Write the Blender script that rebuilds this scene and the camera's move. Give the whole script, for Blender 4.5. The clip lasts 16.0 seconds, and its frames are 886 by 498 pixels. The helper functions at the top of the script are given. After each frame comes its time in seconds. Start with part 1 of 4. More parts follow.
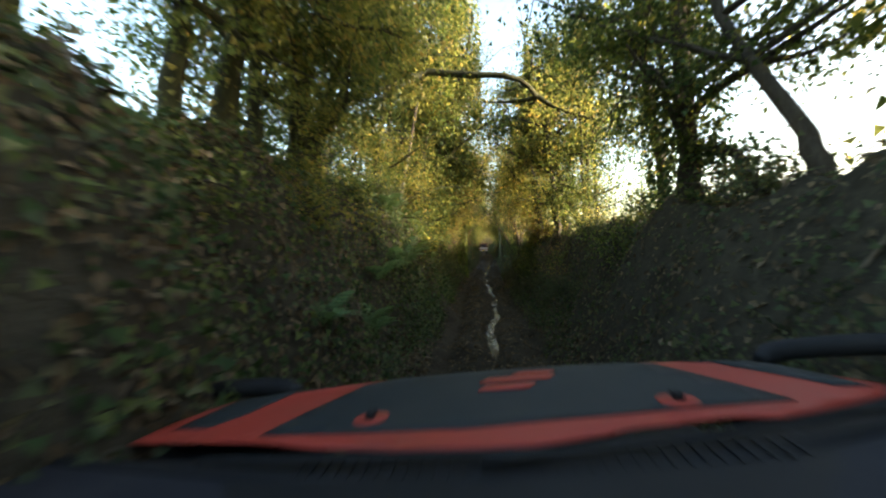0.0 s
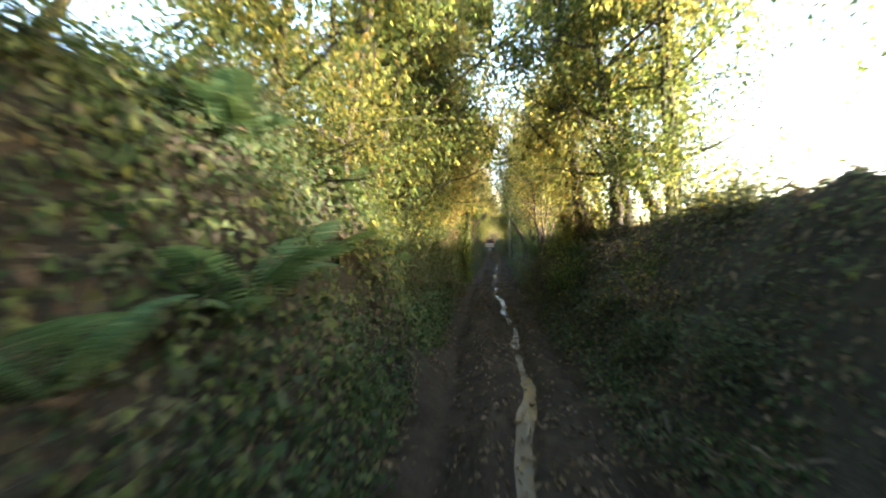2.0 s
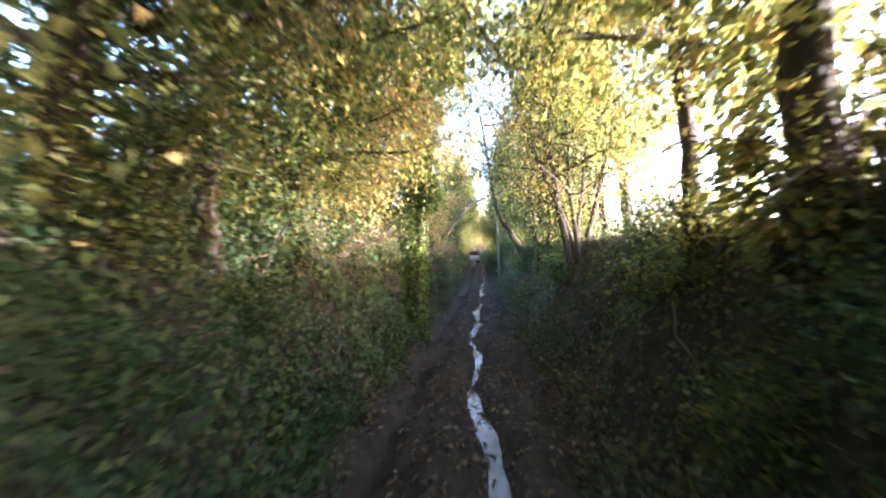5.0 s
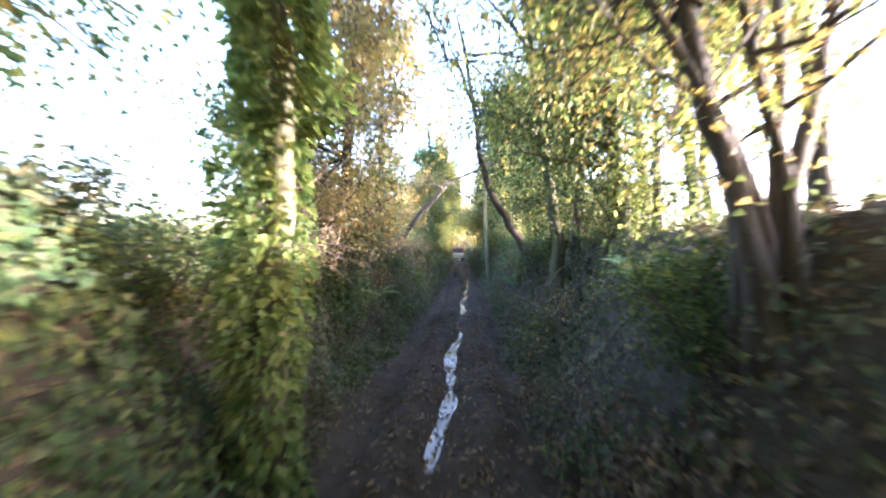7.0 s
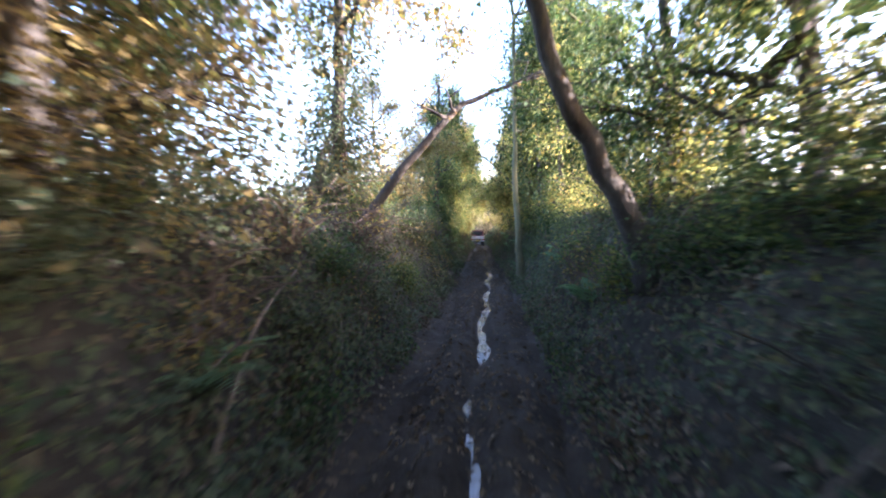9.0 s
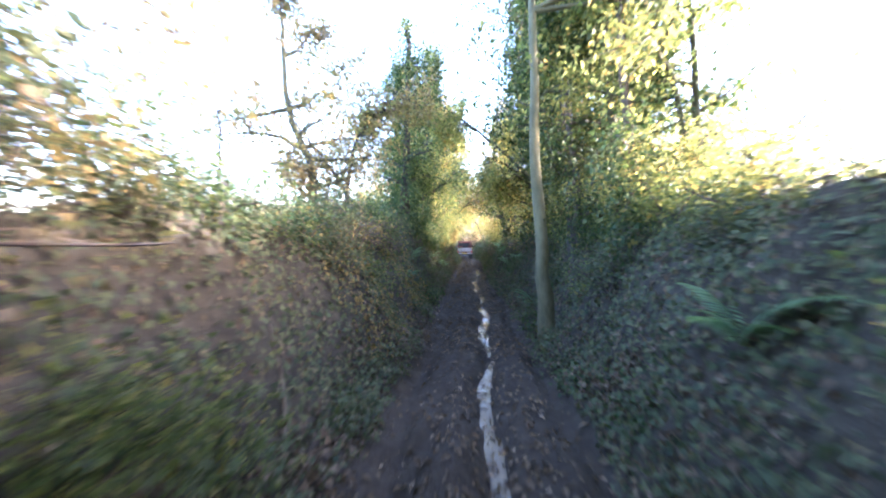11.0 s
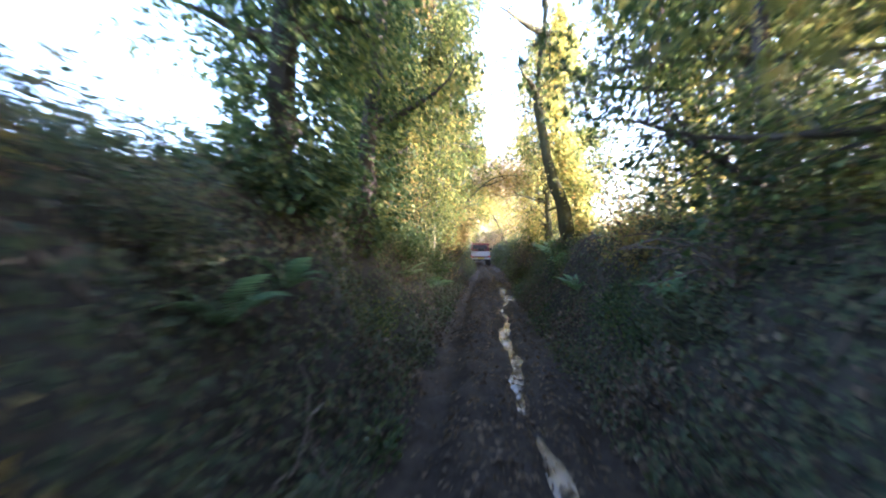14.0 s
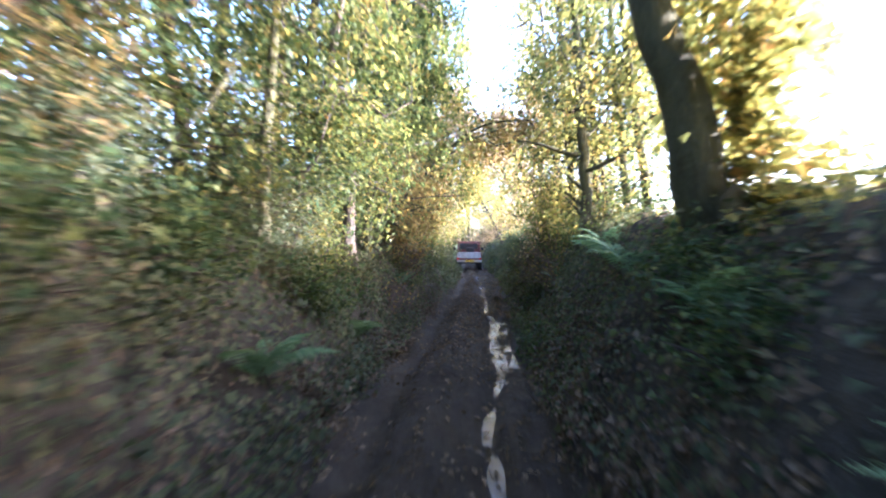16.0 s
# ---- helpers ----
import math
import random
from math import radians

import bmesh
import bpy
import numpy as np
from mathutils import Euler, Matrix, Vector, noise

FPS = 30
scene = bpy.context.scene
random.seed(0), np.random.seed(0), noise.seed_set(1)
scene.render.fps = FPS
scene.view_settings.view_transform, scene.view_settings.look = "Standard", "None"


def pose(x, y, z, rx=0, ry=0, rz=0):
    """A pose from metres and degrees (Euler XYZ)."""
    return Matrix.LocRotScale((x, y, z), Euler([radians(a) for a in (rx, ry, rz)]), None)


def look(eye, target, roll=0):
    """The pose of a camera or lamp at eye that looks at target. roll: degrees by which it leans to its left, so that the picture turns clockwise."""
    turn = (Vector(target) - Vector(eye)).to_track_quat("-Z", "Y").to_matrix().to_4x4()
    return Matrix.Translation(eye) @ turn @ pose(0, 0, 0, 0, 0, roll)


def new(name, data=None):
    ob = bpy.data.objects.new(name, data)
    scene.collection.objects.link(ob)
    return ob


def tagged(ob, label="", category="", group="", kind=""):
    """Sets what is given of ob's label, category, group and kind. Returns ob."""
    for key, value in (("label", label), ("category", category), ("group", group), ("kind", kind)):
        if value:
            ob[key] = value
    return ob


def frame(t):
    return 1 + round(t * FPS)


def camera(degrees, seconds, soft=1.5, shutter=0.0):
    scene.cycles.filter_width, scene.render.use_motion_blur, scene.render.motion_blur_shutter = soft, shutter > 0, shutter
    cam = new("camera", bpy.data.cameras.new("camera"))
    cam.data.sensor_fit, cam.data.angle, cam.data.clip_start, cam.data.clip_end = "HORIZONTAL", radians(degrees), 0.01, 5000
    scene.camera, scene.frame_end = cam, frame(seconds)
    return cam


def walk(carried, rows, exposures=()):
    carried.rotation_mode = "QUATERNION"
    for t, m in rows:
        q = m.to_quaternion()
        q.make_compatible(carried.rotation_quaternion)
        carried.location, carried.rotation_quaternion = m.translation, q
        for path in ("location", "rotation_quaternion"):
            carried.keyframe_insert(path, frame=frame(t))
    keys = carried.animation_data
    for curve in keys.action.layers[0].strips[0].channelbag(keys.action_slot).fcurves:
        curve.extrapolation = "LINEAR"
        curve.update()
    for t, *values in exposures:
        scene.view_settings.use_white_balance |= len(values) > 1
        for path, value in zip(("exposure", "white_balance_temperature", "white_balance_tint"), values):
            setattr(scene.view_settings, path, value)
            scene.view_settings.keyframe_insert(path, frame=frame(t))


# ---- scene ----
cam = camera(97.0, 16.0, soft=1.95, shutter=0.6)

# seconds, eye, yaw, pitch, roll
PATH = [
    (0, 0.019, 1.000, 1.507, 6.42, -0.61, -0.28),
    (0.5, 0.029, 2.122, 1.493, 5.42, -1.11, -0.20),
    (1, 0.029, 3.209, 1.491, 5.55, -2.12, -0.32),
    (1.5, -0.049, 4.343, 1.507, 6.35, -1.99, -0.35),
    (2, -0.140, 5.593, 1.499, 7.20, -1.24, -0.32),
    (2.5, -0.174, 6.880, 1.484, 6.96, -1.37, -0.41),
    (3, -0.127, 8.151, 1.492, 7.46, -0.75, -0.25),
    (3.5, -0.086, 9.336, 1.500, 6.27, 0.34, 0.06),
    (4, -0.059, 10.536, 1.497, 6.26, 1.08, 0.71),
    (4.2, -0.033, 10.977, 1.496, 6.64, 1.23, 0.83),
    (4.7, 0.005, 12.090, 1.495, 5.74, 0.83, 0.34),
    (5.2, 0.021, 13.220, 1.497, 4.85, 0.42, 0.15),
    (5.8, 0.036, 14.595, 1.500, 3.78, -0.07, 0.08),
    (6.3, 0.069, 15.759, 1.505, 2.88, -0.48, 0.10),
    (6.5, 0.092, 16.229, 1.507, 2.25, 0.29, 0.07),
    (7, 0.143, 17.423, 1.516, 3.10, 0.09, -0.29),
    (7.5, 0.168, 18.668, 1.517, 3.82, -0.60, -0.23),
    (8, 0.169, 19.892, 1.504, 4.80, -1.03, -0.13),
    (8.5, 0.161, 21.216, 1.502, 5.96, -1.86, 0.20),
    (9, 0.134, 22.526, 1.485, 6.01, -2.35, 0.12),
    (9.2, 0.107, 23.071, 1.483, 5.98, -2.28, 0.15),
    (9.7, 0.066, 24.441, 1.486, 5.43, -1.85, 0.08),
    (10.2, 0.049, 25.828, 1.494, 4.89, -1.43, 0.07),
    (10.8, 0.040, 27.530, 1.503, 4.23, -0.92, 0.15),
    (11.3, 0.020, 28.990, 1.505, 3.69, -0.50, 0.35),
    (11.5, 0.003, 29.588, 1.504, 3.19, -0.49, 0.37),
    (12, -0.063, 31.106, 1.490, 5.19, -0.46, 0.10),
    (12.5, -0.194, 32.540, 1.487, 5.96, -0.70, -0.20),
    (13, -0.280, 33.936, 1.489, 5.72, -0.59, -0.13),
    (13.5, -0.273, 35.432, 1.498, 6.58, -0.55, -0.10),
    (14, -0.143, 37.073, 1.503, 6.37, -0.37, -0.10),
    (14.5, -0.048, 38.788, 1.506, 6.66, -0.31, -0.27),
    (15, 0.027, 40.538, 1.503, 5.86, -0.28, -0.09),
    (15.5, 0.103, 42.178, 1.497, 4.75, -0.55, -0.02),
    (16, 0.179, 43.680, 1.475, 5.72, -0.40, -0.07),
]
walk(cam, [(t, pose(x, y, z, 90 + p, r, yw)) for t, x, y, z, yw, p, r in PATH],
     exposures=[(0, 3.4, 6300, 11), (0.8, 3.8, 6250, 12), (1.5, 4.0, 6050, 12), (2.0, 4.35, 5800, 16), (3.0, 4.65, 5350, 22), (4.0, 4.75, 5100, 28), (6.5, 5.05, 5050, 32), (7.2, 5.1, 5050, 32), (8.0, 4.75, 5000, 34), (8.5, 4.2, 5000, 36),
                (9.2, 4.5, 5000, 36), (11.5, 5.2, 4900, 36), (12.5, 5.25, 5050, 50), (13.5, 5.0, 5000, 40), (14.5, 4.65, 5050, 33), (15.5, 4.55, 4800, 32), (16, 4.78, 4720, 37)])

# ---- daylight ----
SUN_ELEV, SUN_AZ = radians(6), radians(92)      # azimuth from +y towards +x
world = bpy.data.worlds.new("sky")
scene.world = world
world.use_nodes = True
wn = world.node_tree
wn.nodes.clear()
sky = wn.nodes.new("ShaderNodeTexSky")
sky.sky_type = "NISHITA"
sky.sun_disc = False
sky.sun_elevation, sky.sun_rotation = SUN_ELEV, SUN_AZ
sky.air_density, sky.dust_density = 1.0, 3.5
bg = wn.nodes.new("ShaderNodeBackground")
bg.inputs["Strength"].default_value = 0.15
wo = wn.nodes.new("ShaderNodeOutputWorld")
wn.links.new(sky.outputs[0], bg.inputs[0])
wn.links.new(bg.outputs[0], wo.inputs[0])
to_sun = Vector((math.sin(SUN_AZ) * math.cos(SUN_ELEV), math.cos(SUN_AZ) * math.cos(SUN_ELEV), math.sin(SUN_ELEV)))
sun_data = bpy.data.lights.new("sun", "SUN")
sun_data.energy, sun_data.angle, sun_data.color = 2.0, radians(0.6), (1.0, 0.86, 0.63)
sun = new("sun", sun_data)
sun.matrix_world = look(to_sun * 60, (0, 0, 0))

# ---- materials ----
def material(name):
    m = bpy.data.materials.new(name)
    m.use_nodes = True
    t = m.node_tree
    t.nodes.clear()
    out = t.nodes.new("ShaderNodeOutputMaterial")
    return m, t, out


def node(t, kind, **values):
    n = t.nodes.new(kind)
    for k, v in values.items():
        n.inputs[k.replace("_", " ")].default_value = v
    return n


def ramp(t, fac, stops):
    r = t.nodes.new("ShaderNodeValToRGB")
    while len(r.color_ramp.elements) < len(stops):
        r.color_ramp.elements.new(0.5)
    for e, (p, c) in zip(r.color_ramp.elements, stops):
        e.position, e.color = p, (*c, 1)
    t.links.new(fac, r.inputs[0])
    return r.outputs[0]


def noise_tex(t, scale, detail=4, rough=0.55, stretch=None):
    co = t.nodes.new("ShaderNodeTexCoord").outputs["Object"]
    if stretch:
        mp = t.nodes.new("ShaderNodeMapping")
        mp.inputs["Scale"].default_value = stretch
        t.links.new(co, mp.inputs[0])
        co = mp.outputs[0]
    n = node(t, "ShaderNodeTexNoise", Scale=scale, Detail=detail, Roughness=rough)
    t.links.new(co, n.inputs["Vector"])
    return n.outputs["Fac"]


def mix(t, fac, a, b, blend="MIX"):
    m = t.nodes.new("ShaderNodeMix")
    m.data_type, m.blend_type = "RGBA", blend
    for sock, v in ((m.inputs[0], fac), (m.inputs[6], a), (m.inputs[7], b)):
        if isinstance(v, (int, float)):
            sock.default_value = v
        elif isinstance(v, tuple):
            sock.default_value = (*v, 1)
        else:
            t.links.new(v, sock)
    return m.outputs[2]


def bump(t, height, strength, distance):
    b = node(t, "ShaderNodeBump", Strength=strength, Distance=distance)
    t.links.new(height, b.inputs["Height"])
    return b.outputs[0]


def surface(name, stops, scale, rough=0.8, fine=30, bump_strength=0.4, bump_distance=0.01, metal=0.0, spec=0.3, stretch=None):
    """A surface whose colour wanders over two scales of noise, with fine relief."""
    m, t, out = material(name)
    big = noise_tex(t, scale, 5, 0.6, stretch)
    small = noise_tex(t, fine, 4, 0.6, stretch)
    col = mix(t, 0.35, ramp(t, big, stops), ramp(t, small, stops))
    p = node(t, "ShaderNodeBsdfPrincipled", Roughness=rough, Metallic=metal)
    p.inputs["Specular IOR Level"].default_value = spec
    t.links.new(col, p.inputs["Base Color"])
    t.links.new(bump(t, small, bump_strength, bump_distance), p.inputs["Normal"])
    t.links.new(p.outputs[0], out.inputs[0])
    return m


def leaf_material(name, stops, see_through=0.45, rough=0.45):
    """Thin leaves, each its own shade, that let some of the light through."""
    m, t, out = material(name)
    geo = t.nodes.new("ShaderNodeNewGeometry")
    col = ramp(t, geo.outputs["Random Per Island"], stops)
    p = node(t, "ShaderNodeBsdfPrincipled", Roughness=rough)
    p.inputs["Specular IOR Level"].default_value = 0.12
    t.links.new(col, p.inputs["Base Color"])
    tr = t.nodes.new("ShaderNodeBsdfTranslucent")
    warm = mix(t, 1.0, col, (2.2, 2.15, 1.5), "MULTIPLY")
    t.links.new(warm, tr.inputs[0])
    ms = t.nodes.new("ShaderNodeMixShader")
    ms.inputs[0].default_value = see_through
    t.links.new(p.outputs[0], ms.inputs[1])
    t.links.new(tr.outputs[0], ms.inputs[2])
    t.links.new(ms.outputs[0], out.inputs[0])
    return m


LEAF_GREEN = leaf_material("leaf_green", [(0, (0.032, 0.046, 0.020)), (0.5, (0.072, 0.098, 0.030)), (0.82, (0.13, 0.148, 0.042)), (1, (0.22, 0.185, 0.060))], 0.5)
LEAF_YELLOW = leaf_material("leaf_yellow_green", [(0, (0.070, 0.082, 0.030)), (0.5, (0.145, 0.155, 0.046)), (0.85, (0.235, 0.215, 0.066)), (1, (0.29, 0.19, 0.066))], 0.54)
LEAF_BROWN = leaf_material("leaf_autumn", [(0, (0.09, 0.07, 0.035)), (0.4, (0.17, 0.125, 0.05)), (0.75, (0.27, 0.20, 0.07)), (1, (0.13, 0.15, 0.045))], 0.45)
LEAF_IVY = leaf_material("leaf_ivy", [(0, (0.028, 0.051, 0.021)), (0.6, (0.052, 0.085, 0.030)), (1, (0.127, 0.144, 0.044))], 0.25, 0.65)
# lighter copy of the ivy leaf, with sunlight put into the colour
IVY_SUNLIT = leaf_material("leaf_sunlit_ivy", [(0, (0.052, 0.080, 0.024)), (0.5, (0.090, 0.130, 0.036)), (1, (0.18, 0.20, 0.06))], 0.42, 0.45)
# evergreen leaf, made darker and less translucent to hold the shade of thick trees
HOLLY_SHADED = leaf_material("leaf_evergreen_shaded", [(0, (0.022, 0.042, 0.016)), (0.6, (0.048, 0.072, 0.024)), (0.9, (0.10, 0.115, 0.035)), (1, (0.20, 0.165, 0.05))], 0.28, 0.5)
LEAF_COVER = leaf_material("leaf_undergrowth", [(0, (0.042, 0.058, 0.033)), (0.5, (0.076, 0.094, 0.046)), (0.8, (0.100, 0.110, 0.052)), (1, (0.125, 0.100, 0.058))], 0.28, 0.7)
LEAF_LITTER = leaf_material("leaf_litter", [(0, (0.058, 0.041, 0.024)), (0.5, (0.110, 0.080, 0.048)), (0.88, (0.160, 0.120, 0.073)), (1, (0.215, 0.165, 0.108))], 0.1, 0.6)
# straw of the dry bush; on far trees it stands in for sunlit haze
LEAF_STRAW_SUNLIT = leaf_material("dry_straw_sunlit", [(0, (0.22, 0.17, 0.10)), (0.5, (0.36, 0.29, 0.18)), (1, (0.46, 0.39, 0.26))], 0.3, 0.7)
FERN_GREEN = leaf_material("fern_green", [(0, (0.075, 0.144, 0.063)), (1, (0.184, 0.265, 0.127))], 0.3)
BARK = surface("bark", [(0.3, (0.030, 0.024, 0.018)), (0.5, (0.065, 0.054, 0.040)), (0.7, (0.12, 0.105, 0.08))], 3, 0.9, 26, 0.8, 0.03, stretch=(1, 1, 0.25))
BARK_MOSSY = surface("bark_mossy", [(0.3, (0.032, 0.028, 0.018)), (0.5, (0.062, 0.062, 0.028)), (0.7, (0.11, 0.105, 0.045))], 4, 0.95, 30, 0.8, 0.03, stretch=(1, 1, 0.4))
BARK_GREY = surface("bark_smooth_grey", [(0.3, (0.055, 0.055, 0.025)), (0.5, (0.105, 0.098, 0.047)), (0.7, (0.170, 0.152, 0.074))], 2.2, 0.8, 18, 0.3, 0.01, stretch=(1, 1, 0.5))
CANE = surface("brown_canes", [(0.3, (0.075, 0.052, 0.036)), (0.7, (0.17, 0.125, 0.085))], 6, 0.8, 40)
DEADWOOD = surface("dead_wood", [(0.3, (0.09, 0.07, 0.045)), (0.7, (0.24, 0.19, 0.13))], 5, 0.85, 40)


def ground_material():
    m, t, out = material("earth")
    geo = t.nodes.new("ShaderNodeNewGeometry")
    sep = t.nodes.new("ShaderNodeSeparateXYZ")
    t.links.new(geo.outputs["Position"], sep.inputs[0])

    def math_node(op, a, b=0.0):
        n = t.nodes.new("ShaderNodeMath")
        n.operation = op
        for s, v in ((n.inputs[0], a), (n.inputs[1], b)):
            if isinstance(v, (int, float)):
                s.default_value = v
            else:
                t.links.new(v, s)
        return n.outputs[0]
    side = math_node("ABSOLUTE", sep.outputs[0])
    wob = noise_tex(t, 1.3, 4)
    edge = math_node("ADD", side, math_node("MULTIPLY", wob, 1.6))
    big, small, tiny = noise_tex(t, 0.9, 5, 0.65), noise_tex(t, 9, 5, 0.7), noise_tex(t, 45, 4, 0.7)
    mud = mix(t, 0.5, ramp(t, big, [(0.3, (0.022, 0.017, 0.011)), (0.7, (0.063, 0.051, 0.035))]),
              ramp(t, small, [(0.3, (0.016, 0.013, 0.010)), (0.7, (0.075, 0.059, 0.040))]))
    soil = mix(t, 0.6, ramp(t, big, [(0.3, (0.033, 0.030, 0.021)), (0.7, (0.074, 0.064, 0.045))]),
               ramp(t, small, [(0.35, (0.031, 0.029, 0.020)), (0.55, (0.068, 0.059, 0.041)), (0.75, (0.120, 0.105, 0.072))]))
    turf = mix(t, 0.5, ramp(t, big, [(0.3, (0.06, 0.09, 0.025)), (0.6, (0.13, 0.15, 0.04)), (0.8, (0.22, 0.19, 0.08))]),
               ramp(t, small, [(0.3, (0.05, 0.075, 0.02)), (0.7, (0.17, 0.18, 0.06))]))
    bank = math_node("MINIMUM", 1.0, math_node("MULTIPLY", math_node("MAXIMUM", math_node("SUBTRACT", edge, 1.75), 0.0), 3.0))
    field = math_node("MINIMUM", 1.0, math_node("MULTIPLY", math_node("MAXIMUM", math_node("SUBTRACT", edge, 3.6), 0.0), 1.2))
    col = mix(t, field, mix(t, bank, mud, soil), turf)
    p = node(t, "ShaderNodeBsdfPrincipled", Roughness=0.8)
    wet = math_node("SUBTRACT", 0.95, math_node("MULTIPLY", math_node("SUBTRACT", 1.0, bank), math_node("MULTIPLY", small, 0.35)))
    t.links.new(wet, p.inputs["Roughness"])
    p.inputs["Specular IOR Level"].default_value = 0.14
    t.links.new(col, p.inputs["Base Color"])
    h = math_node("ADD", small, math_node("MULTIPLY", tiny, 0.5))
    t.links.new(bump(t, h, 0.8, 0.05), p.inputs["Normal"])
    t.links.new(p.outputs[0], out.inputs[0])
    return m


EARTH = ground_material()


def water_material():
    m, t, out = material("muddy_water")
    p = node(t, "ShaderNodeBsdfPrincipled", Roughness=0.06)
    p.inputs["Base Color"].default_value = (0.13, 0.105, 0.07, 1)
    p.inputs["Specular IOR Level"].default_value = 0.6
    t.links.new(bump(t, noise_tex(t, 16, 4), 0.5, 0.02), p.inputs["Normal"])
    t.links.new(p.outputs[0], out.inputs[0])
    return m


WATER = water_material()


# ---- mesh helpers ----
def mesh_from(name, verts, faces, mat, smooth=False):
    """A mesh from arrays: verts (n, 3), faces (m, 3 or 4)."""
    verts, faces = np.asarray(verts, np.float32), np.asarray(faces, np.int32)
    me = bpy.data.meshes.new(name)
    k = faces.shape[1]
    me.vertices.add(len(verts))
    me.vertices.foreach_set("co", verts.ravel())
    me.loops.add(faces.size)
    me.loops.foreach_set("vertex_index", faces.ravel())
    me.polygons.add(len(faces))
    me.polygons.foreach_set("loop_start", np.arange(0, faces.size, k, dtype=np.int32))
    me.polygons.foreach_set("use_smooth", np.full(len(faces), smooth))
    me.materials.append(mat)
    me.update(calc_edges=True)
    return me


def piece(name, me, parent=None, label="", m=None):
    ob = new(name, me)
    if m is not None:
        ob.matrix_basis = m
    ob.parent = parent
    return tagged(ob, label)


def part(name, bm, mat, parent, label="", smooth=False, m=None):
    me = bpy.data.meshes.new(name)
    bm.to_mesh(me)
    bm.free()
    if smooth:
        me.polygons.foreach_set("use_smooth", np.full(len(me.polygons), True))
    me.materials.append(mat)
    return piece(name, me, parent, label, m)


def joined(chunks):
    """Joins (verts, faces) pairs."""
    vs, fs, n = [], [], 0
    for v, f in chunks:
        vs.append(v)
        fs.append(np.asarray(f) + n)
        n += len(v)
    return np.concatenate(vs), np.concatenate(fs)


def unit(a):
    return a / np.maximum(np.linalg.norm(a, axis=-1, keepdims=True), 1e-9)


def leaf_cloud(rng, at, along, size, flat=0.35, width=0.62, face=(0, 0, 1.0)):
    """One folded leaf of two triangles at each place, pointing along its given way."""
    n = len(at)
    along = unit(along)
    side = unit(np.cross(along, rng.normal(size=(n, 3)) * flat + np.asarray(face)))
    up = np.cross(side, along)
    s = (size * rng.uniform(0.5, 1.35, n))[:, None]
    base, tip = at, at + along * s - np.array([0, 0, 0.15]) * s
    mid = at + along * s * 0.45
    a, b = mid + side * s * width / 2 + up * s * 0.12, mid - side * s * width / 2 + up * s * 0.12
    v = np.stack([base, a, tip, b], 1).reshape(-1, 3)
    i = np.arange(n)[:, None] * 4
    return v, np.concatenate([i + np.array([0, 1, 2]), i + np.array([0, 2, 3])], 1).reshape(-1, 3)


def blade_cloud(rng, at, along, size, width=0.66, face=(0, 0, 1.0)):
    """One small pointed leaf of a single face at each place, for crowns of very many leaves."""
    n = len(at)
    along = unit(along)
    side = unit(np.cross(along, rng.normal(size=(n, 3)) * 0.5 + np.asarray(face)))
    s = (size * rng.uniform(0.5, 1.35, n))[:, None]
    droop = np.array([0, 0, 0.15]) * s
    wide = np.where(rng.random((n, 1)) < 0.5, 0.2, 0.75)
    mid = at + along * s * wide - droop * wide
    tip = np.where(wide < 0.5, at + along * s - droop, at)
    v = np.stack([mid + side * s * width / 2, tip, mid - side * s * width / 2], 1).reshape(-1, 3)
    return v, np.arange(n * 3).reshape(-1, 3)


def tube(points, radii, sides=8, rng=None, rough=0.0):
    """A tapering round bar along points, closed at its ends."""
    p = np.asarray(points, float)
    n = len(p)
    d = unit(np.gradient(p, axis=0))
    ref = np.array([0.31, 0.95, 0.05]) if abs(d[0][2]) > 0.5 else np.array([0.05, 0.1, 1.0])
    u = unit(np.cross(d, ref))
    w = np.cross(d, u)
    a = np.arange(sides) * 2 * np.pi / sides
    r = np.asarray(radii)[:, None] * np.ones(sides)
    if rng is not None:
        lobe = 1 + rough * np.cos(a * 3 + rng.uniform(0, 6)) + rough * rng.normal(size=sides)
        r = r * lobe * (1 + rough * 0.6 * rng.normal(size=(n, sides)))
    v = p[:, None] + r[..., None] * (np.cos(a)[None, :, None] * u[:, None] + np.sin(a)[None, :, None] * w[:, None])
    v = np.concatenate([v.reshape(-1, 3), p[:1], p[-1:]])
    i, j = np.meshgrid(np.arange(n - 1), np.arange(sides), indexing="ij")
    q = np.stack([i * sides + j, i * sides + (j + 1) % sides, (i + 1) * sides + (j + 1) % sides, (i + 1) * sides + j], -1).reshape(-1, 4)
    tri = np.concatenate([q[:, [0, 1, 2]], q[:, [0, 2, 3]]])
    k = np.arange(sides)
    lo = np.stack([np.full(sides, n * sides), (k + 1) % sides, k], 1)
    hi = np.stack([np.full(sides, n * sides + 1), (n - 1) * sides + k, (n - 1) * sides + (k + 1) % sides], 1)
    return v, np.concatenate([tri, lo, hi])


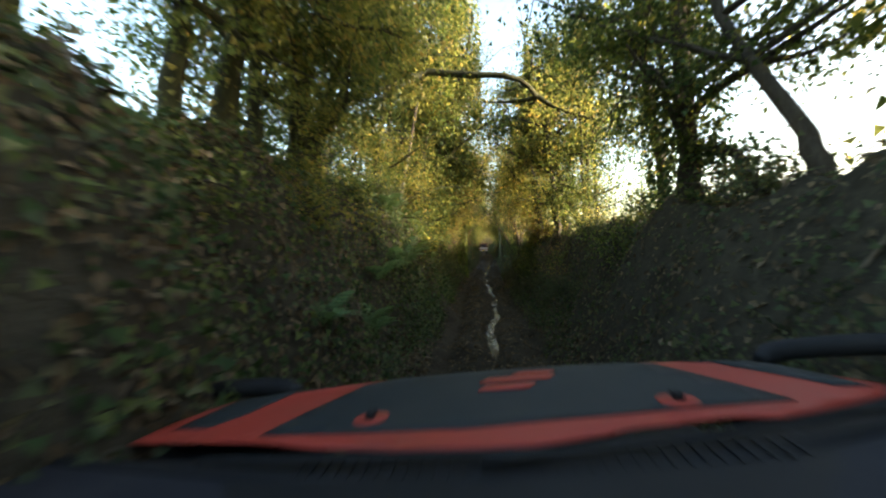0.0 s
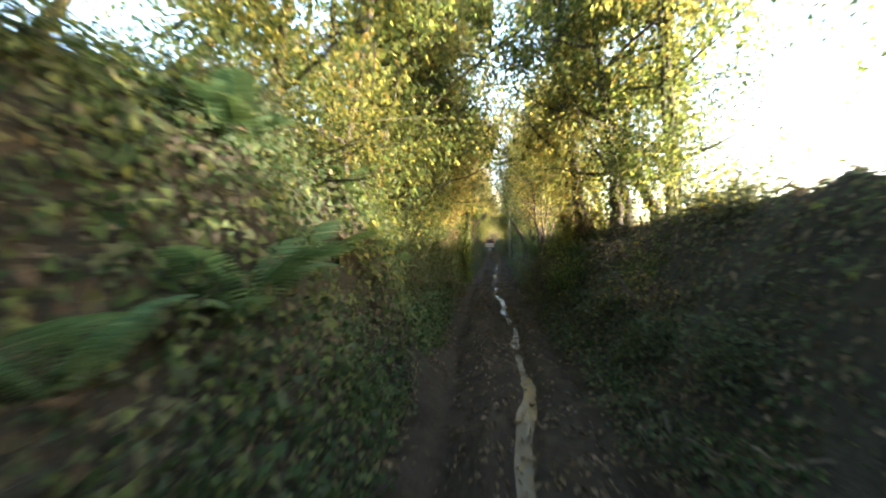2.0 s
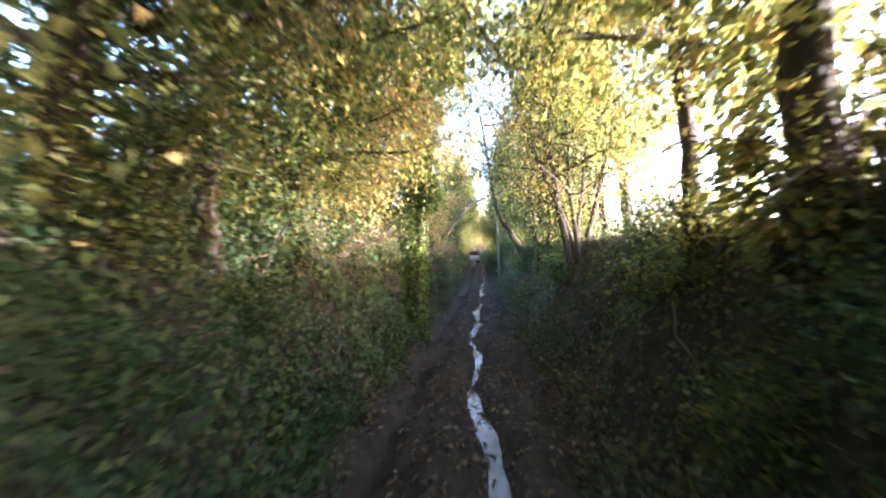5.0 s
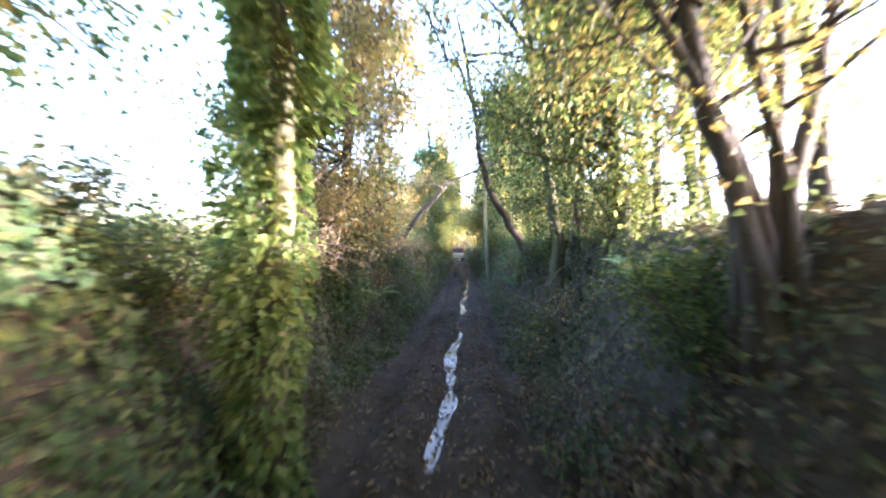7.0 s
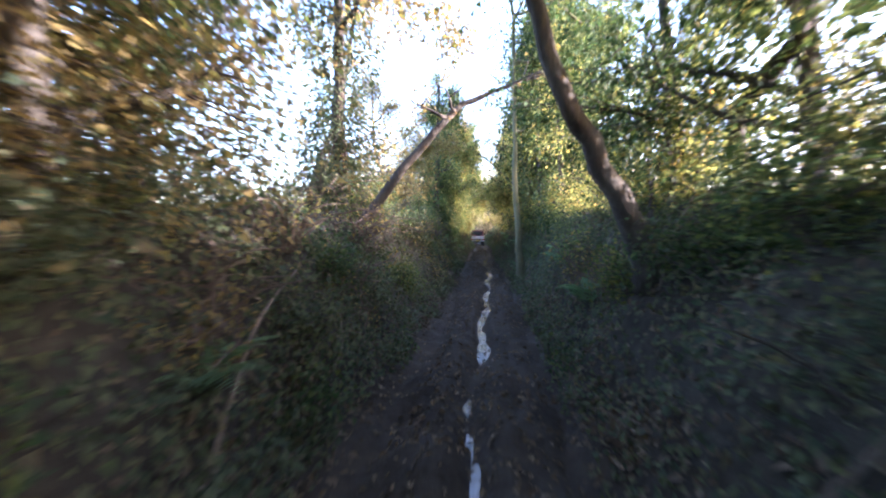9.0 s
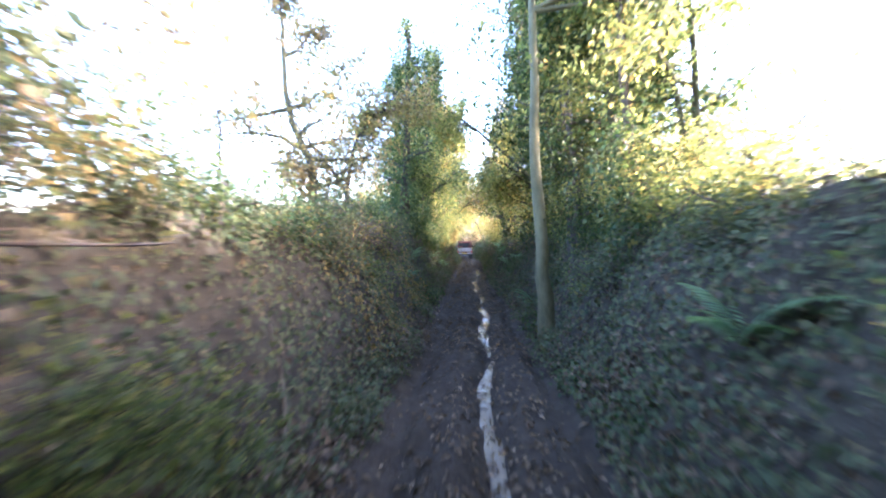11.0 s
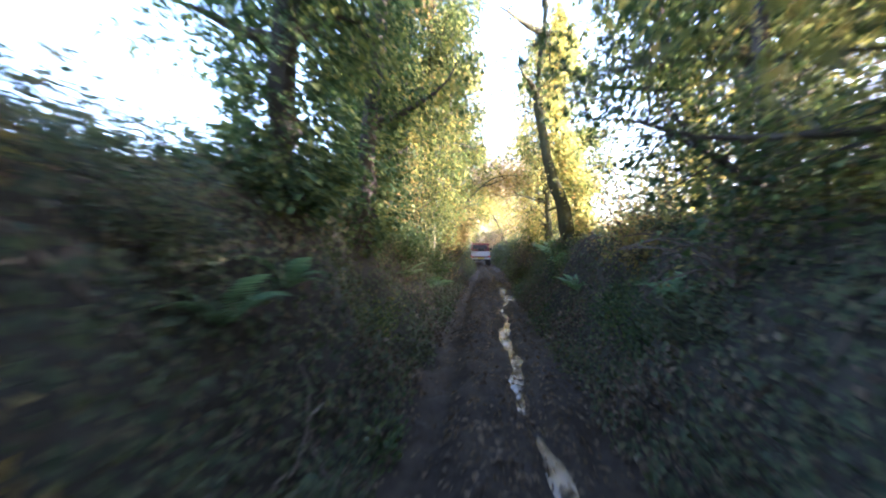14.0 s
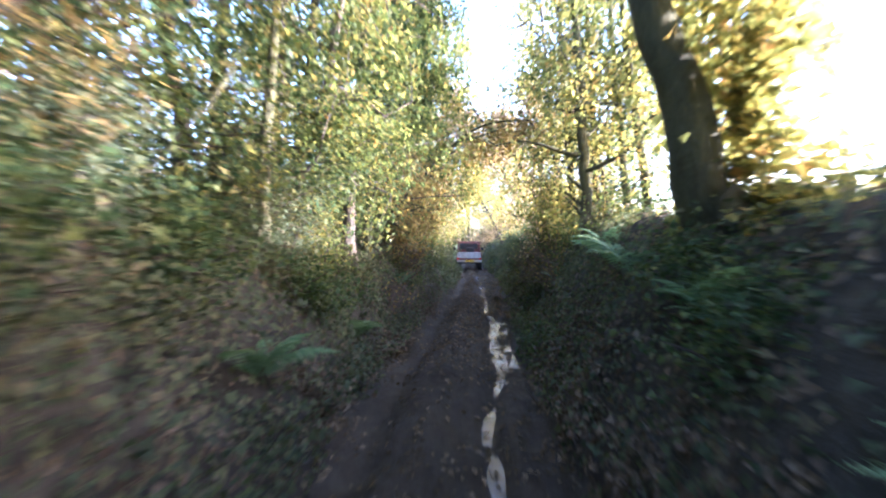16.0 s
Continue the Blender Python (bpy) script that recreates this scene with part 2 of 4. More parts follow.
def curve_points(nodes, n):
    """n points on a smooth line through nodes."""
    p = np.asarray(nodes, float)
    if len(p) == 2:
        return p[0] + (p[1] - p[0]) * np.linspace(0, 1, n)[:, None]
    q = np.concatenate([2 * p[:1] - p[1:2], p, 2 * p[-1:] - p[-2:-1]])
    out = []
    for s in np.linspace(0, len(p) - 1 - 1e-6, n):
        i, f = int(s), s - int(s)
        a, b, c, d = q[i:i + 4]
        out.append(0.5 * (2 * b + (c - a) * f + (2 * a - 5 * b + 4 * c - d) * f ** 2 + (3 * b - a - 3 * c + d) * f ** 3))
    return np.array(out)


# ---- the lie of the land ----
def smooth(a, b, x):
    s = np.clip((x - a) / (b - a), 0, 1)
    return s * s * (3 - 2 * s)


def wave(x, y, seed):
    """Cheap smooth noise from sines, about -1 to 1."""
    r = np.random.default_rng(seed)
    out = 0
    for k in range(7):
        a, f, ph = r.uniform(0, 6.28), r.uniform(0.6, 1.9), r.uniform(0, 6.28)
        out = out + np.sin((x * np.cos(a) + y * np.sin(a)) * f + ph)
    return out / 3.2


def lane_x(y):
    y = np.asarray(y, float)
    return 0.10 * np.sin(y * 0.21 + 1.0) - 0.010 * np.maximum(y - 58, 0) ** 1.6


def stream_x(y):
    y = np.asarray(y, float)
    return np.interp(y, [-10, 6, 8.6, 10.9, 14, 17.2, 20, 24, 27.5, 31.8, 36, 39.5, 43.2, 46.6, 50, 60],
                     [0.1, 0.1, 0.13, 0.27, 0.2, -0.02, -0.08, 0.0, 0.07, 0.2, 0.3, 0.32, 0.18, 0.28, 0.42, 0.1]) \
        + 0.05 * np.sin(y * 2.1) - 0.010 * np.maximum(y - 58, 0) ** 1.6


def land(x, y):
    x, y = np.asarray(x, float), np.asarray(y, float)
    d = x - lane_x(y)
    left = np.interp(y, [-10, 8, 13, 18, 22, 27, 30, 32, 35, 38, 40, 43, 46, 60, 90], [2.4, 2.35, 2.0, 1.75, 1.55, 1.7, 1.7, 1.7, 1.85, 2.0, 2.1, 1.95, 1.8, 1.6, 1.2])
    right = np.interp(y, [-10, 5, 11, 16, 22, 30, 40, 46, 52, 60, 74, 90], [2.1, 2.0, 1.8, 1.65, 1.7, 1.85, 1.8, 1.75, 1.7, 1.8, 1.8, 1.3])
    foot = np.where(d < 0, 0.98 + 0.19 * wave(y * 0.7, y * 0.3, 3) + 0.13 * wave(y * 2.3, y, 4), 0.98 + 0.19 * wave(y * 0.8, y * 0.2, 13) + 0.13 * wave(y * 2.6, y, 14))
    bank = np.where(d < 0, left * smooth(foot, foot + 1.35, -d), right * smooth(foot, foot + 1.35, d))
    far = np.maximum(np.abs(d) - 2.6, 0)
    out = bank + 0.25 * smooth(0, 6, far) * wave(x * 0.15, y * 0.15, 5) + 0.012 * np.minimum(far, 400)
    near = 1 - smooth(4.5, 10, np.abs(d))
    rough = 0.05 + 0.09 * smooth(0.9, 1.9, np.abs(d))
    s = x - stream_x(y)
    calm = 1 - 0.85 * np.exp(-(s / 0.2) ** 2)
    out = out + near * rough * calm * (0.6 * wave(x * 2.2, y * 2.2, 7) + 0.4 * wave(x * 6, y * 6, 8))
    out = out + near * calm * (0.028 * wave(x * 13, y * 9, 9) + 0.034 * wave(x * 5, y * 5, 10))
    rut = np.exp(-((d + 0.62 + 0.05 * wave(y, y * 0.3, 33)) / 0.17) ** 2) + np.exp(-((d - 0.80 + 0.05 * wave(y, y * 0.5, 34)) / 0.17) ** 2)
    out = out - (0.10 + 0.03 * wave(y * 1.1, y * 0.4, 31)) * rut + 0.05 * calm * np.exp(-((d + 0.18) / 0.16) ** 2)
    return out - 0.118 * np.exp(-(s / 0.125) ** 2) + 0.012 * near * wave(x * 19, y * 8, 35)


def spread(inner, step, outer, growth=1.22):
    a = list(np.arange(inner[0], inner[1] + step / 2, step))
    s = step
    while a[-1] < outer:
        s *= growth
        a.append(a[-1] + s)
    s = step
    while a[0] > -outer:
        s *= growth
        a.insert(0, a[0] - s)
    return np.array(a)


gx = np.concatenate([np.arange(-3.6, -1.31, 0.1), np.arange(-1.3, 1.31, 0.05), np.arange(1.4, 3.61, 0.1)])
go = spread((-3.6, 3.6), 0.1, 1500)
gx = np.concatenate([go[go < -3.65], gx, go[go > 3.65]])
gy = spread((-3, 62), 0.14, 1500)
X, Y = np.meshgrid(gx, gy, indexing="ij")
V = np.stack([X, Y, land(X, Y)], -1).reshape(-1, 3)
i, j = np.meshgrid(np.arange(len(gx) - 1), np.arange(len(gy) - 1), indexing="ij")
Q = np.stack([i * len(gy) + j, (i + 1) * len(gy) + j, (i + 1) * len(gy) + j + 1, i * len(gy) + j + 1], -1).reshape(-1, 4)
ground = piece("ground", mesh_from("ground", V, Q, EARTH, True))
tagged(ground, "muddy sunken lane between earth banks with fields beyond", "ground", kind="structure")

# thin runs of standing water in the middle rut
wy = np.arange(-3, 64, 0.12)
wx = stream_x(wy)
wz = -0.094 + 0.014 * np.sin(wy * 0.9) + 0.012 * np.sin(wy * 2.7 + 1) + 0.008 * np.sin(wy * 7.1)
WV = np.stack([np.stack([wx + o, wy, wz], -1) for o in (-0.24, 0.24)], 1).reshape(-1, 3)
k = np.arange(len(wy) - 1)[:, None] * 2
water = piece("water", mesh_from("water", WV, k + np.array([0, 1, 3, 2]), WATER, True))
tagged(water, "shallow rainwater trickling along the rut, reflecting sky", "puddle", kind="structure")

# ---- plants ----
def inside_way(p):
    """True where a leaf would hang in the space that cars pass through."""
    d = p[:, 0] - lane_x(p[:, 1])
    return (np.abs(d) < np.where(p[:, 2] < 0.35, 0.78, 0.86)) & (p[:, 2] < 2.3) & (p[:, 1] < 62)


def thin_over_lane(rng, p, keep):
    d = np.abs(p[:, 0] - 0.55 - lane_x(p[:, 1])) + 0.1
    share = np.interp(p[:, 2], [2.3, 4.2, 5.2, 9], [1.0, 0.9, 0.4, 0.2]) * (0.4 + keep)
    return ~inside_way(p) & ((d > 0.85) | (rng.random(len(p)) < share))


def limb_line(rng, start, way, length, rise=0.15, n=7):
    p, d, out = np.array(start, float), unit(np.array(way, float)), []
    for _ in range(n):
        out.append(p.copy())
        p = p + d * length / (n - 1)
        d = unit(d + rng.normal(size=3) * 0.16 + np.array([0, 0, rise / n * 2]))
    return np.array(out)


def tree(seed, nodes, radius, limbs=7, reach=2.2, leaves=5000, leaf=0.075, mat=None, bark=None, ivy=0, ivy_reach=0.28,
         from_z=2.4, spreadness=0.23, keep=0.3, label="", name="tree", toward=0.0, droop=0.0, ivy_top=None, ivy_mat=None, rise=0.15, ivy_side=0.0):
    """A tree: its trunk runs through nodes; limbs leave it above from_z and carry twigs and a crown of leaves."""
    rng = np.random.default_rng(seed)
    mat, bark = mat or LEAF_GREEN, bark or BARK
    nodes = np.array(nodes, float)
    nodes[0, 2] = land(nodes[0, 0], nodes[0, 1]) - 0.15
    origin = nodes[0].copy()
    thing = new(name)
    thing.matrix_basis = Matrix.Translation(origin)
    tagged(thing, label, "tree")
    line = curve_points(nodes, 18)
    line[1:-1] += rng.normal(size=(16, 3)) * radius * 0.12
    h = np.linspace(0, 1, 18)
    rad = radius * (1 - 0.68 * h) * (1 + 0.7 * np.exp(-h * 14))
    v, f = tube(line - origin, rad, 10, rng, 0.05)
    piece("trunk", mesh_from("trunk", v, f, bark, True), thing)
    ok = np.where(line[:, 2] > from_z)[0]
    if len(ok) == 0:
        ok = np.array([14, 15, 16, 17])
    tips, ways, twigs = [], [], []
    for k in range(limbs):
        s = line[ok[int(rng.integers(len(ok)))]] if k else line[-1]
        a = rng.uniform(0, 6.28)
        way = np.array([np.cos(a) + toward, np.sin(a), rng.uniform(-0.15, 0.6)])
        if k == 0:
            way = unit(line[-1] - line[-4]) + rng.normal(size=3) * 0.2
        bl = limb_line(rng, s, way, reach * rng.uniform(0.6, 1.15), rise)
        bl = bl[~inside_way(bl)] if inside_way(bl).any() else bl
        if len(bl) < 3:
            continue
        v, f = tube(bl - origin, np.linspace(radius * 0.42, radius * 0.07, len(bl)), 5)
        piece("limb", mesh_from("limb", v, f, bark, True), thing)
        for q in range(6):
            b = bl[int(rng.integers(1, len(bl)))]
            tw = limb_line(rng, b, unit(bl[-1] - bl[0]) + rng.normal(size=3) * 0.9, reach * rng.uniform(0.25, 0.5), 0.2 - droop, 5)
            if inside_way(tw).any():
                continue
            twigs.append(tube(tw[::4] - origin, np.linspace(0.011, 0.004, 2), 3))
            for g in np.linspace(0.25, 1, 5):
                tips.append(tw[int(round(g * 4))])
                ways.append(tw[-1] - tw[0])
    if twigs:
        v, f = joined(twigs)
        tagged(piece("twig_growth", mesh_from("twig_growth", v, f, bark), thing), kind="stuff")
    if tips and leaves:
        leaves = int(leaves * 1.95)
        tips, ways = np.array(tips), np.array(ways)
        c = rng.integers(len(tips), size=leaves)
        at = tips[c] + rng.normal(size=(leaves, 3)) * spreadness * rng.uniform(0.3, 1.0, (leaves, 1))
        at[:, 2] -= droop * rng.random(leaves) * 1.2
        way = unit(ways[c]) + rng.normal(size=(leaves, 3)) * 0.9 + np.array([0, 0, -0.35])
        m = thin_over_lane(rng, at, keep)
        v, f = blade_cloud(rng, at[m] - origin, way[m], leaf * np.interp(at[m][:, 2], [2.5, 5.0], [0.78, 1.25]))
        piece("crown", mesh_from("crown", v, f, mat), thing)
    if ivy:
        top = ivy_top or line[-1][2]
        hh = rng.uniform(0, 1, ivy) * np.searchsorted(line[:, 2], top).clip(1, 17)
        i0 = np.minimum(hh.astype(int), 16)
        c = line[i0] + (line[i0 + 1] - line[i0]) * (hh - i0)[:, None]
        a = rng.uniform(0, 6.28, ivy)
        if ivy_side:
            a = rng.normal(size=ivy) * ivy_side
        lump = 1 + 0.45 * np.sin(a * 2 + hh * 1.1 + seed) + 0.35 * np.sin(a * 3 - hh * 1.9)
        rr = radius + ivy_reach * lump.clip(0.15) * rng.beta(2.5, 1.3, ivy) * (0.6 + 0.4 * np.sin(hh / 17 * 3.1))
        way = np.stack([np.cos(a), np.sin(a), rng.normal(size=ivy) * 0.4 - 0.5], -1)
        at = c + np.stack([np.cos(a) * rr, np.sin(a) * rr, rng.normal(size=ivy) * 0.1], -1)
        at[:, 2] = np.maximum(at[:, 2], land(at[:, 0], at[:, 1]) + 0.03)
        m = ~inside_way(at)
        v, f = leaf_cloud(rng, at[m] - origin, way[m], leaf * 0.95, width=0.85)
        piece("ivy", mesh_from("ivy", v, f, ivy_mat or LEAF_IVY), thing, "ivy climbing the trunk")
    return thing


def shrub(seed, x, y, height=1.6, width=1.0, leaves=2200, leaf=0.06, mat=None, label="", name="shrub", stems=9, keep=0.3):
    rng = np.random.default_rng(seed)
    z = float(land(x, y))
    thing = new(name)
    thing.matrix_basis = Matrix.Translation((x, y, z))
    tagged(thing, label, "shrub")
    bars, tips = [], []
    for k in range(stems):
        a, sp = rng.uniform(0, 6.28), rng.uniform(0.1, 1.0)
        way = np.array([np.cos(a) * sp * width, np.sin(a) * sp * width, height * rng.uniform(0.6, 1.1)])
        ln = limb_line(rng, (rng.normal() * 0.08, rng.normal() * 0.08, -0.08), way, np.linalg.norm(way), -0.25, 7)
        bars.append(tube(ln[::2], np.linspace(0.018, 0.004, 4), 4))
        for q in range(2):
            b = ln[int(rng.integers(2, 7))]
            tw = limb_line(rng, b, way / height + rng.normal(size=3) * 0.9, height * rng.uniform(0.2, 0.4), -0.2, 4)
            bars.append(tube(tw[::3], np.linspace(0.008, 0.003, 2), 3))
            tips.extend(tw[1:])
        tips.extend(ln[2:])
    v, f = joined(bars)
    tagged(piece("stem_growth", mesh_from("stem_growth", v, f, BARK), thing), kind="stuff")
    tips = np.array(tips)
    leaves = int(leaves * 1.9)
    at = tips[rng.integers(len(tips), size=leaves)] + rng.normal(size=(leaves, 3)) * 0.13 * np.array([1, 1, 0.9])
    w = at + np.array([x, y, z])
    floor = land(w[:, 0], w[:, 1]) - z + 0.02
    at[:, 2] = np.maximum(at[:, 2], floor)
    m = thin_over_lane(rng, w, keep)
    way = rng.normal(size=(leaves, 3)) + unit(at + 1e-6) * 0.6 + np.array([0, 0, -0.2])
    v, f = blade_cloud(rng, at[m], way[m], leaf * 0.82, 0.75)
    piece("foliage", mesh_from("foliage", v, f, mat or LEAF_GREEN), thing)
    return thing


def thicket(seed, x, y, height, width, canes=26, leaves=260, mat=None):
    """A tangle of bare arching canes with a few leaves left on it."""
    rng = np.random.default_rng(seed)
    z = float(land(x, y))
    thing = new("thicket")
    thing.matrix_basis = Matrix.Translation((x, y, z))
    tagged(thing, "tangle of bare brown bramble canes on the bank", "shrub", "bare thickets on the banks")
    bars, tips = [], []
    for k in range(canes):
        a, sp = rng.uniform(0, 6.28), rng.uniform(0.15, 1.0)
        foot = (rng.normal() * 0.18 * width, rng.normal() * 0.18 * width, -0.1)
        way = np.array([np.cos(a) * sp * width, np.sin(a) * sp * width, height * rng.uniform(0.7, 1.2)])
        ln = limb_line(rng, foot, way, np.linalg.norm(way) * 1.25, -0.9, 8)
        w = ln + np.array([x, y, z])
        ln = ln[(w[:, 2] > land(w[:, 0], w[:, 1]) - 0.12) & ~inside_way(w)]
        if len(ln) < 4:
            continue
        bars.append(tube(ln, np.linspace(0.010, 0.004, len(ln)), 4))
        for q in range(3):
            tw = limb_line(rng, ln[int(rng.integers(2, len(ln)))], rng.normal(size=3) + way * 0.5, height * rng.uniform(0.15, 0.4), -0.1, 4)
            if not inside_way(tw + np.array([x, y, z])).any():
                bars.append(tube(tw[::3], np.linspace(0.006, 0.003, 2), 3))
                tips.extend(tw[1:])
    v, f = joined(bars)
    tagged(piece("cane_growth", mesh_from("cane_growth", v, f, CANE), thing), kind="stuff")
    tips = np.array(tips)
    at = tips[rng.integers(len(tips), size=leaves)] + rng.normal(size=(leaves, 3)) * 0.05
    m = ~inside_way(at + np.array([x, y, z]))
    v, f = leaf_cloud(rng, at[m], rng.normal(size=(m.sum(), 3)), 0.055)
    piece("foliage", mesh_from("foliage", v, f, mat or LEAF_BROWN), thing)
    return thing


def ground_leaves(name, seed, n, side_range, y_range, size, mat, lift, upright, label, category, flat=0.35, weight=None):
    """Leaves scattered over the ground; side_range is the distance from the lane's middle, signed."""
    rng = np.random.default_rng(seed)
    y = rng.uniform(*y_range, n)
    x = lane_x(y) + rng.uniform(*side_range, n)
    if weight is not None:
        m = rng.random(n) < weight(x, y)
        x, y = x[m], y[m]
    n = len(x)
    z = land(x, y)
    z = np.where(np.abs(x - stream_x(y)) < 0.25, np.maximum(z, -0.082), z)
    at = np.stack([x, y, z + 0.008], -1)
    m = ~((np.abs(x - lane_x(y)) < 1.0) & (at[:, 2] > 0.25))
    at = at[m]
    gxs = (land(at[:, 0] + 0.05, at[:, 1]) - land(at[:, 0] - 0.05, at[:, 1])) / 0.1
    face = unit(np.stack([-gxs, np.zeros(len(at)), np.ones(len(at))], -1))
    way = np.cross(face, unit(rng.normal(size=(len(at), 3)))) + face * (upright + 0.25 * rng.normal(size=(len(at), 1)))
    at = at + face * (lift * rng.random((len(at), 1)) ** 1.5)
    v, f = blade_cloud(rng, at, way, size * 1.15, 0.8, face) if lift > 0.1 else leaf_cloud(rng, at, way, size, flat, face=face)
    ob = piece(name, mesh_from(name, v, f, mat))
    return tagged(ob, label, category, kind="stuff")


def frond_mesh(seed, length):
    """One fern frond: an arching rib with paired, tapering leaflets."""
    rng = np.random.default_rng(seed)
    n = 26
    s = np.linspace(0, 1, n)
    rib = np.stack([np.zeros(n), s * length * 0.92, length * (0.62 * s - 0.62 * s ** 2.2)], -1)
    chunks = [tube(rib[::4], np.linspace(0.006, 0.001, len(rib[::4])), 4)]
    for k in range(2, n):
        w = length * 0.24 * math.sin(math.pi * min(1, s[k] * 0.92 + 0.1)) ** 0.8 + 0.004
        for sg in (-1, 1):
            b = rib[k]
            tip = b + np.array([sg * w, w * 0.45, -w * 0.28 + rng.normal() * 0.006])
            c = length * 0.017
            v = np.array([b + [0, -c, 0], b * 0.5 + tip * 0.5 + [0, -c * 0.9, 0.004], tip, b * 0.5 + tip * 0.5 + [0, c * 0.9, 0.004], b + [0, c, 0]])
            chunks.append((v, np.array([[0, 1, 3], [0, 3, 4], [1, 2, 3]])))
    v, f = joined(chunks)
    return mesh_from("frond", v, f, FERN_GREEN)


FRONDS = [frond_mesh(k, l) for k, l in ((1, 0.75), (2, 0.62), (3, 0.5), (4, 0.85))]


def fern(seed, x, y, n=9, big=1.0):
    rng = np.random.default_rng(seed)
    thing = new("fern")
    thing.matrix_basis = Matrix.Translation((x, y, float(land(x, y)) + 0.02))
    tagged(thing, "green fern with arching feathery fronds on the bank", "fern", "ferns on the banks")
    for k in range(n):
        m = pose(0, 0, 0, 0, 0, k * 360 / n + rng.uniform(-15, 15)) @ pose(0, 0, 0, rng.uniform(8, 40), rng.uniform(-12, 12), 0)
        piece("frond", FRONDS[int(rng.integers(4))], thing, m=m @ Matrix.Scale(big * rng.uniform(0.75, 1.1), 4))
    return thing

# ---- trees that stand out ----
GR, YL, BR = LEAF_GREEN, LEAF_YELLOW, LEAF_BROWN
# grey straight trunk close to the lane
tree(11, [(1.25, 34.35, 0), (1.18, 34.36, 0.8), (1.10, 34.38, 2.1), (1.04, 34.4, 3.6), (1.0, 34.5, 5.6), (0.98, 34.7, 8.0)], 0.125, 8, 2.4, 5500, 0.08, GR, BARK_GREY,
     from_z=4.4, label="straight grey smooth-barked tree beside the lane", toward=0.5)
# dark trunk that leans over the lane
tree(12, [(1.75, 26.45, 0), (1.475, 26.28, 1.54), (1.06, 26.05, 2.2), (0.80, 25.85, 2.55), (0.52, 25.75, 3.3), (0.36, 25.75, 4.2), (0.15, 26.0, 5.8)], 0.115, 7, 1.8, 2600, 0.07, GR, BARK,
     from_z=3.6, label="dark trunk leaning from the bank over the lane", keep=0.5)
# bare forked trunk leaning from the other bank
tree(13, [(-2.0, 28.75, 0), (-1.7, 28.7, 1.82), (-1.15, 28.68, 2.5), (-0.72, 28.7, 2.98), (-0.49, 28.8, 3.27), (-0.196, 28.9, 3.545), (0.25, 29.0, 3.75), (0.75, 29.2, 4.0)], 0.085, 4, 1.0, 60, 0.06, BR, BARK,
     from_z=3.3, label="bare forked trunk leaning out across the lane")
# ivy-hung trunk
tree(14, [(-2.45, 29.4, 0), (-2.42, 29.3, 3.0), (-2.4, 29.3, 5.2), (-2.5, 29.4, 8.5)], 0.16, 6, 1.5, 1500, 0.08, BR, BARK, ivy=8500, ivy_reach=0.42,
     from_z=4.5, label="tall trunk hung with brownish ivy", droop=0.5, ivy_mat=LEAF_COVER)
# ivy column close to the lane, sunlight put into its leaf colour, and autumn leaves behind it
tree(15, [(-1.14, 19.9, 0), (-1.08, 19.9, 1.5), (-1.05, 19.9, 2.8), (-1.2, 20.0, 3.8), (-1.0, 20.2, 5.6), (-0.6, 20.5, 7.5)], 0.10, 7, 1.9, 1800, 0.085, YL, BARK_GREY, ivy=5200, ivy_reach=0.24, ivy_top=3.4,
     from_z=4.2, label="pale tree with a thick column of ivy coloured as if sunlit", ivy_mat=IVY_SUNLIT)
for k, (x, y) in enumerate([(-2.2, 17.9), (-2.05, 18.5)]):
    tree(180 + k, [(x, y, 0), (x + 0.05, y, 2.0), (x + 0.1, y + 0.1, 4.5), (x + 0.3, y + 0.2, 7.5)], 0.12, 11, 1.5, 4600, 0.085, (BR, GR)[k], BARK, from_z=2.4, ivy=1500, ivy_reach=0.3, ivy_top=3.5,
         label="brown trunk with ivy and thick dark leaves", droop=0.3, keep=0.4)
tree(26, [(-2.1, 24.2, 0), (-2.0, 24.2, 2.0), (-1.9, 24.1, 3.6), (-1.7, 24.2, 6.5)], 0.10, 12, 1.6, 5200, 0.085, BR, BARK, from_z=1.9, label="tree thick with brown autumn leaves on the bank", droop=0.3, keep=0.4)
tree(27, [(-2.3, 25.0, 0), (-2.25, 25.0, 2.2), (-2.1, 25.1, 4.2), (-2.2, 25.3, 7.0)], 0.09, 10, 1.6, 4200, 0.085, BR, BARK, from_z=2.2, label="tree thick with brown autumn leaves on the bank", droop=0.3, ivy=900, ivy_mat=BR)
tree(16, [(1.55, 19.3, 0), (1.45, 19.3, 1.6), (1.3, 19.5, 2.6), (1.2, 19.8, 4.2), (0.9, 20.4, 6.0)], 0.075, 9, 1.9, 6500, 0.075, YL, BARK, from_z=2.6,
     label="dark several-branched tree on the bank", spreadness=0.3)
for k, (dx, dy, tx) in enumerate([(0.0, 0.05, 0.65), (0.08, -0.05, 1.5), (0.14, 0.1, 2.1), (-0.05, 0.12, 1.05)]):
    tree(160 + k, [(1.55 + dx, 19.3 + dy, 0), (1.5 + dx, 19.3 + dy, 1.8), ((1.5 + tx) / 2, 19.5 + dy, 2.9), (tx, 19.8 + dy * 6, 4.4), (tx * 1.05, 20.2 + dy * 9, 5.8)], 0.042, 12, 1.5, 3300, 0.064, (YL, BR, GR, GR)[k], BARK,
         from_z=2.1, label="slender stem of a spreading hazel on the bank", spreadness=0.3, keep=0.5, droop=0.2)
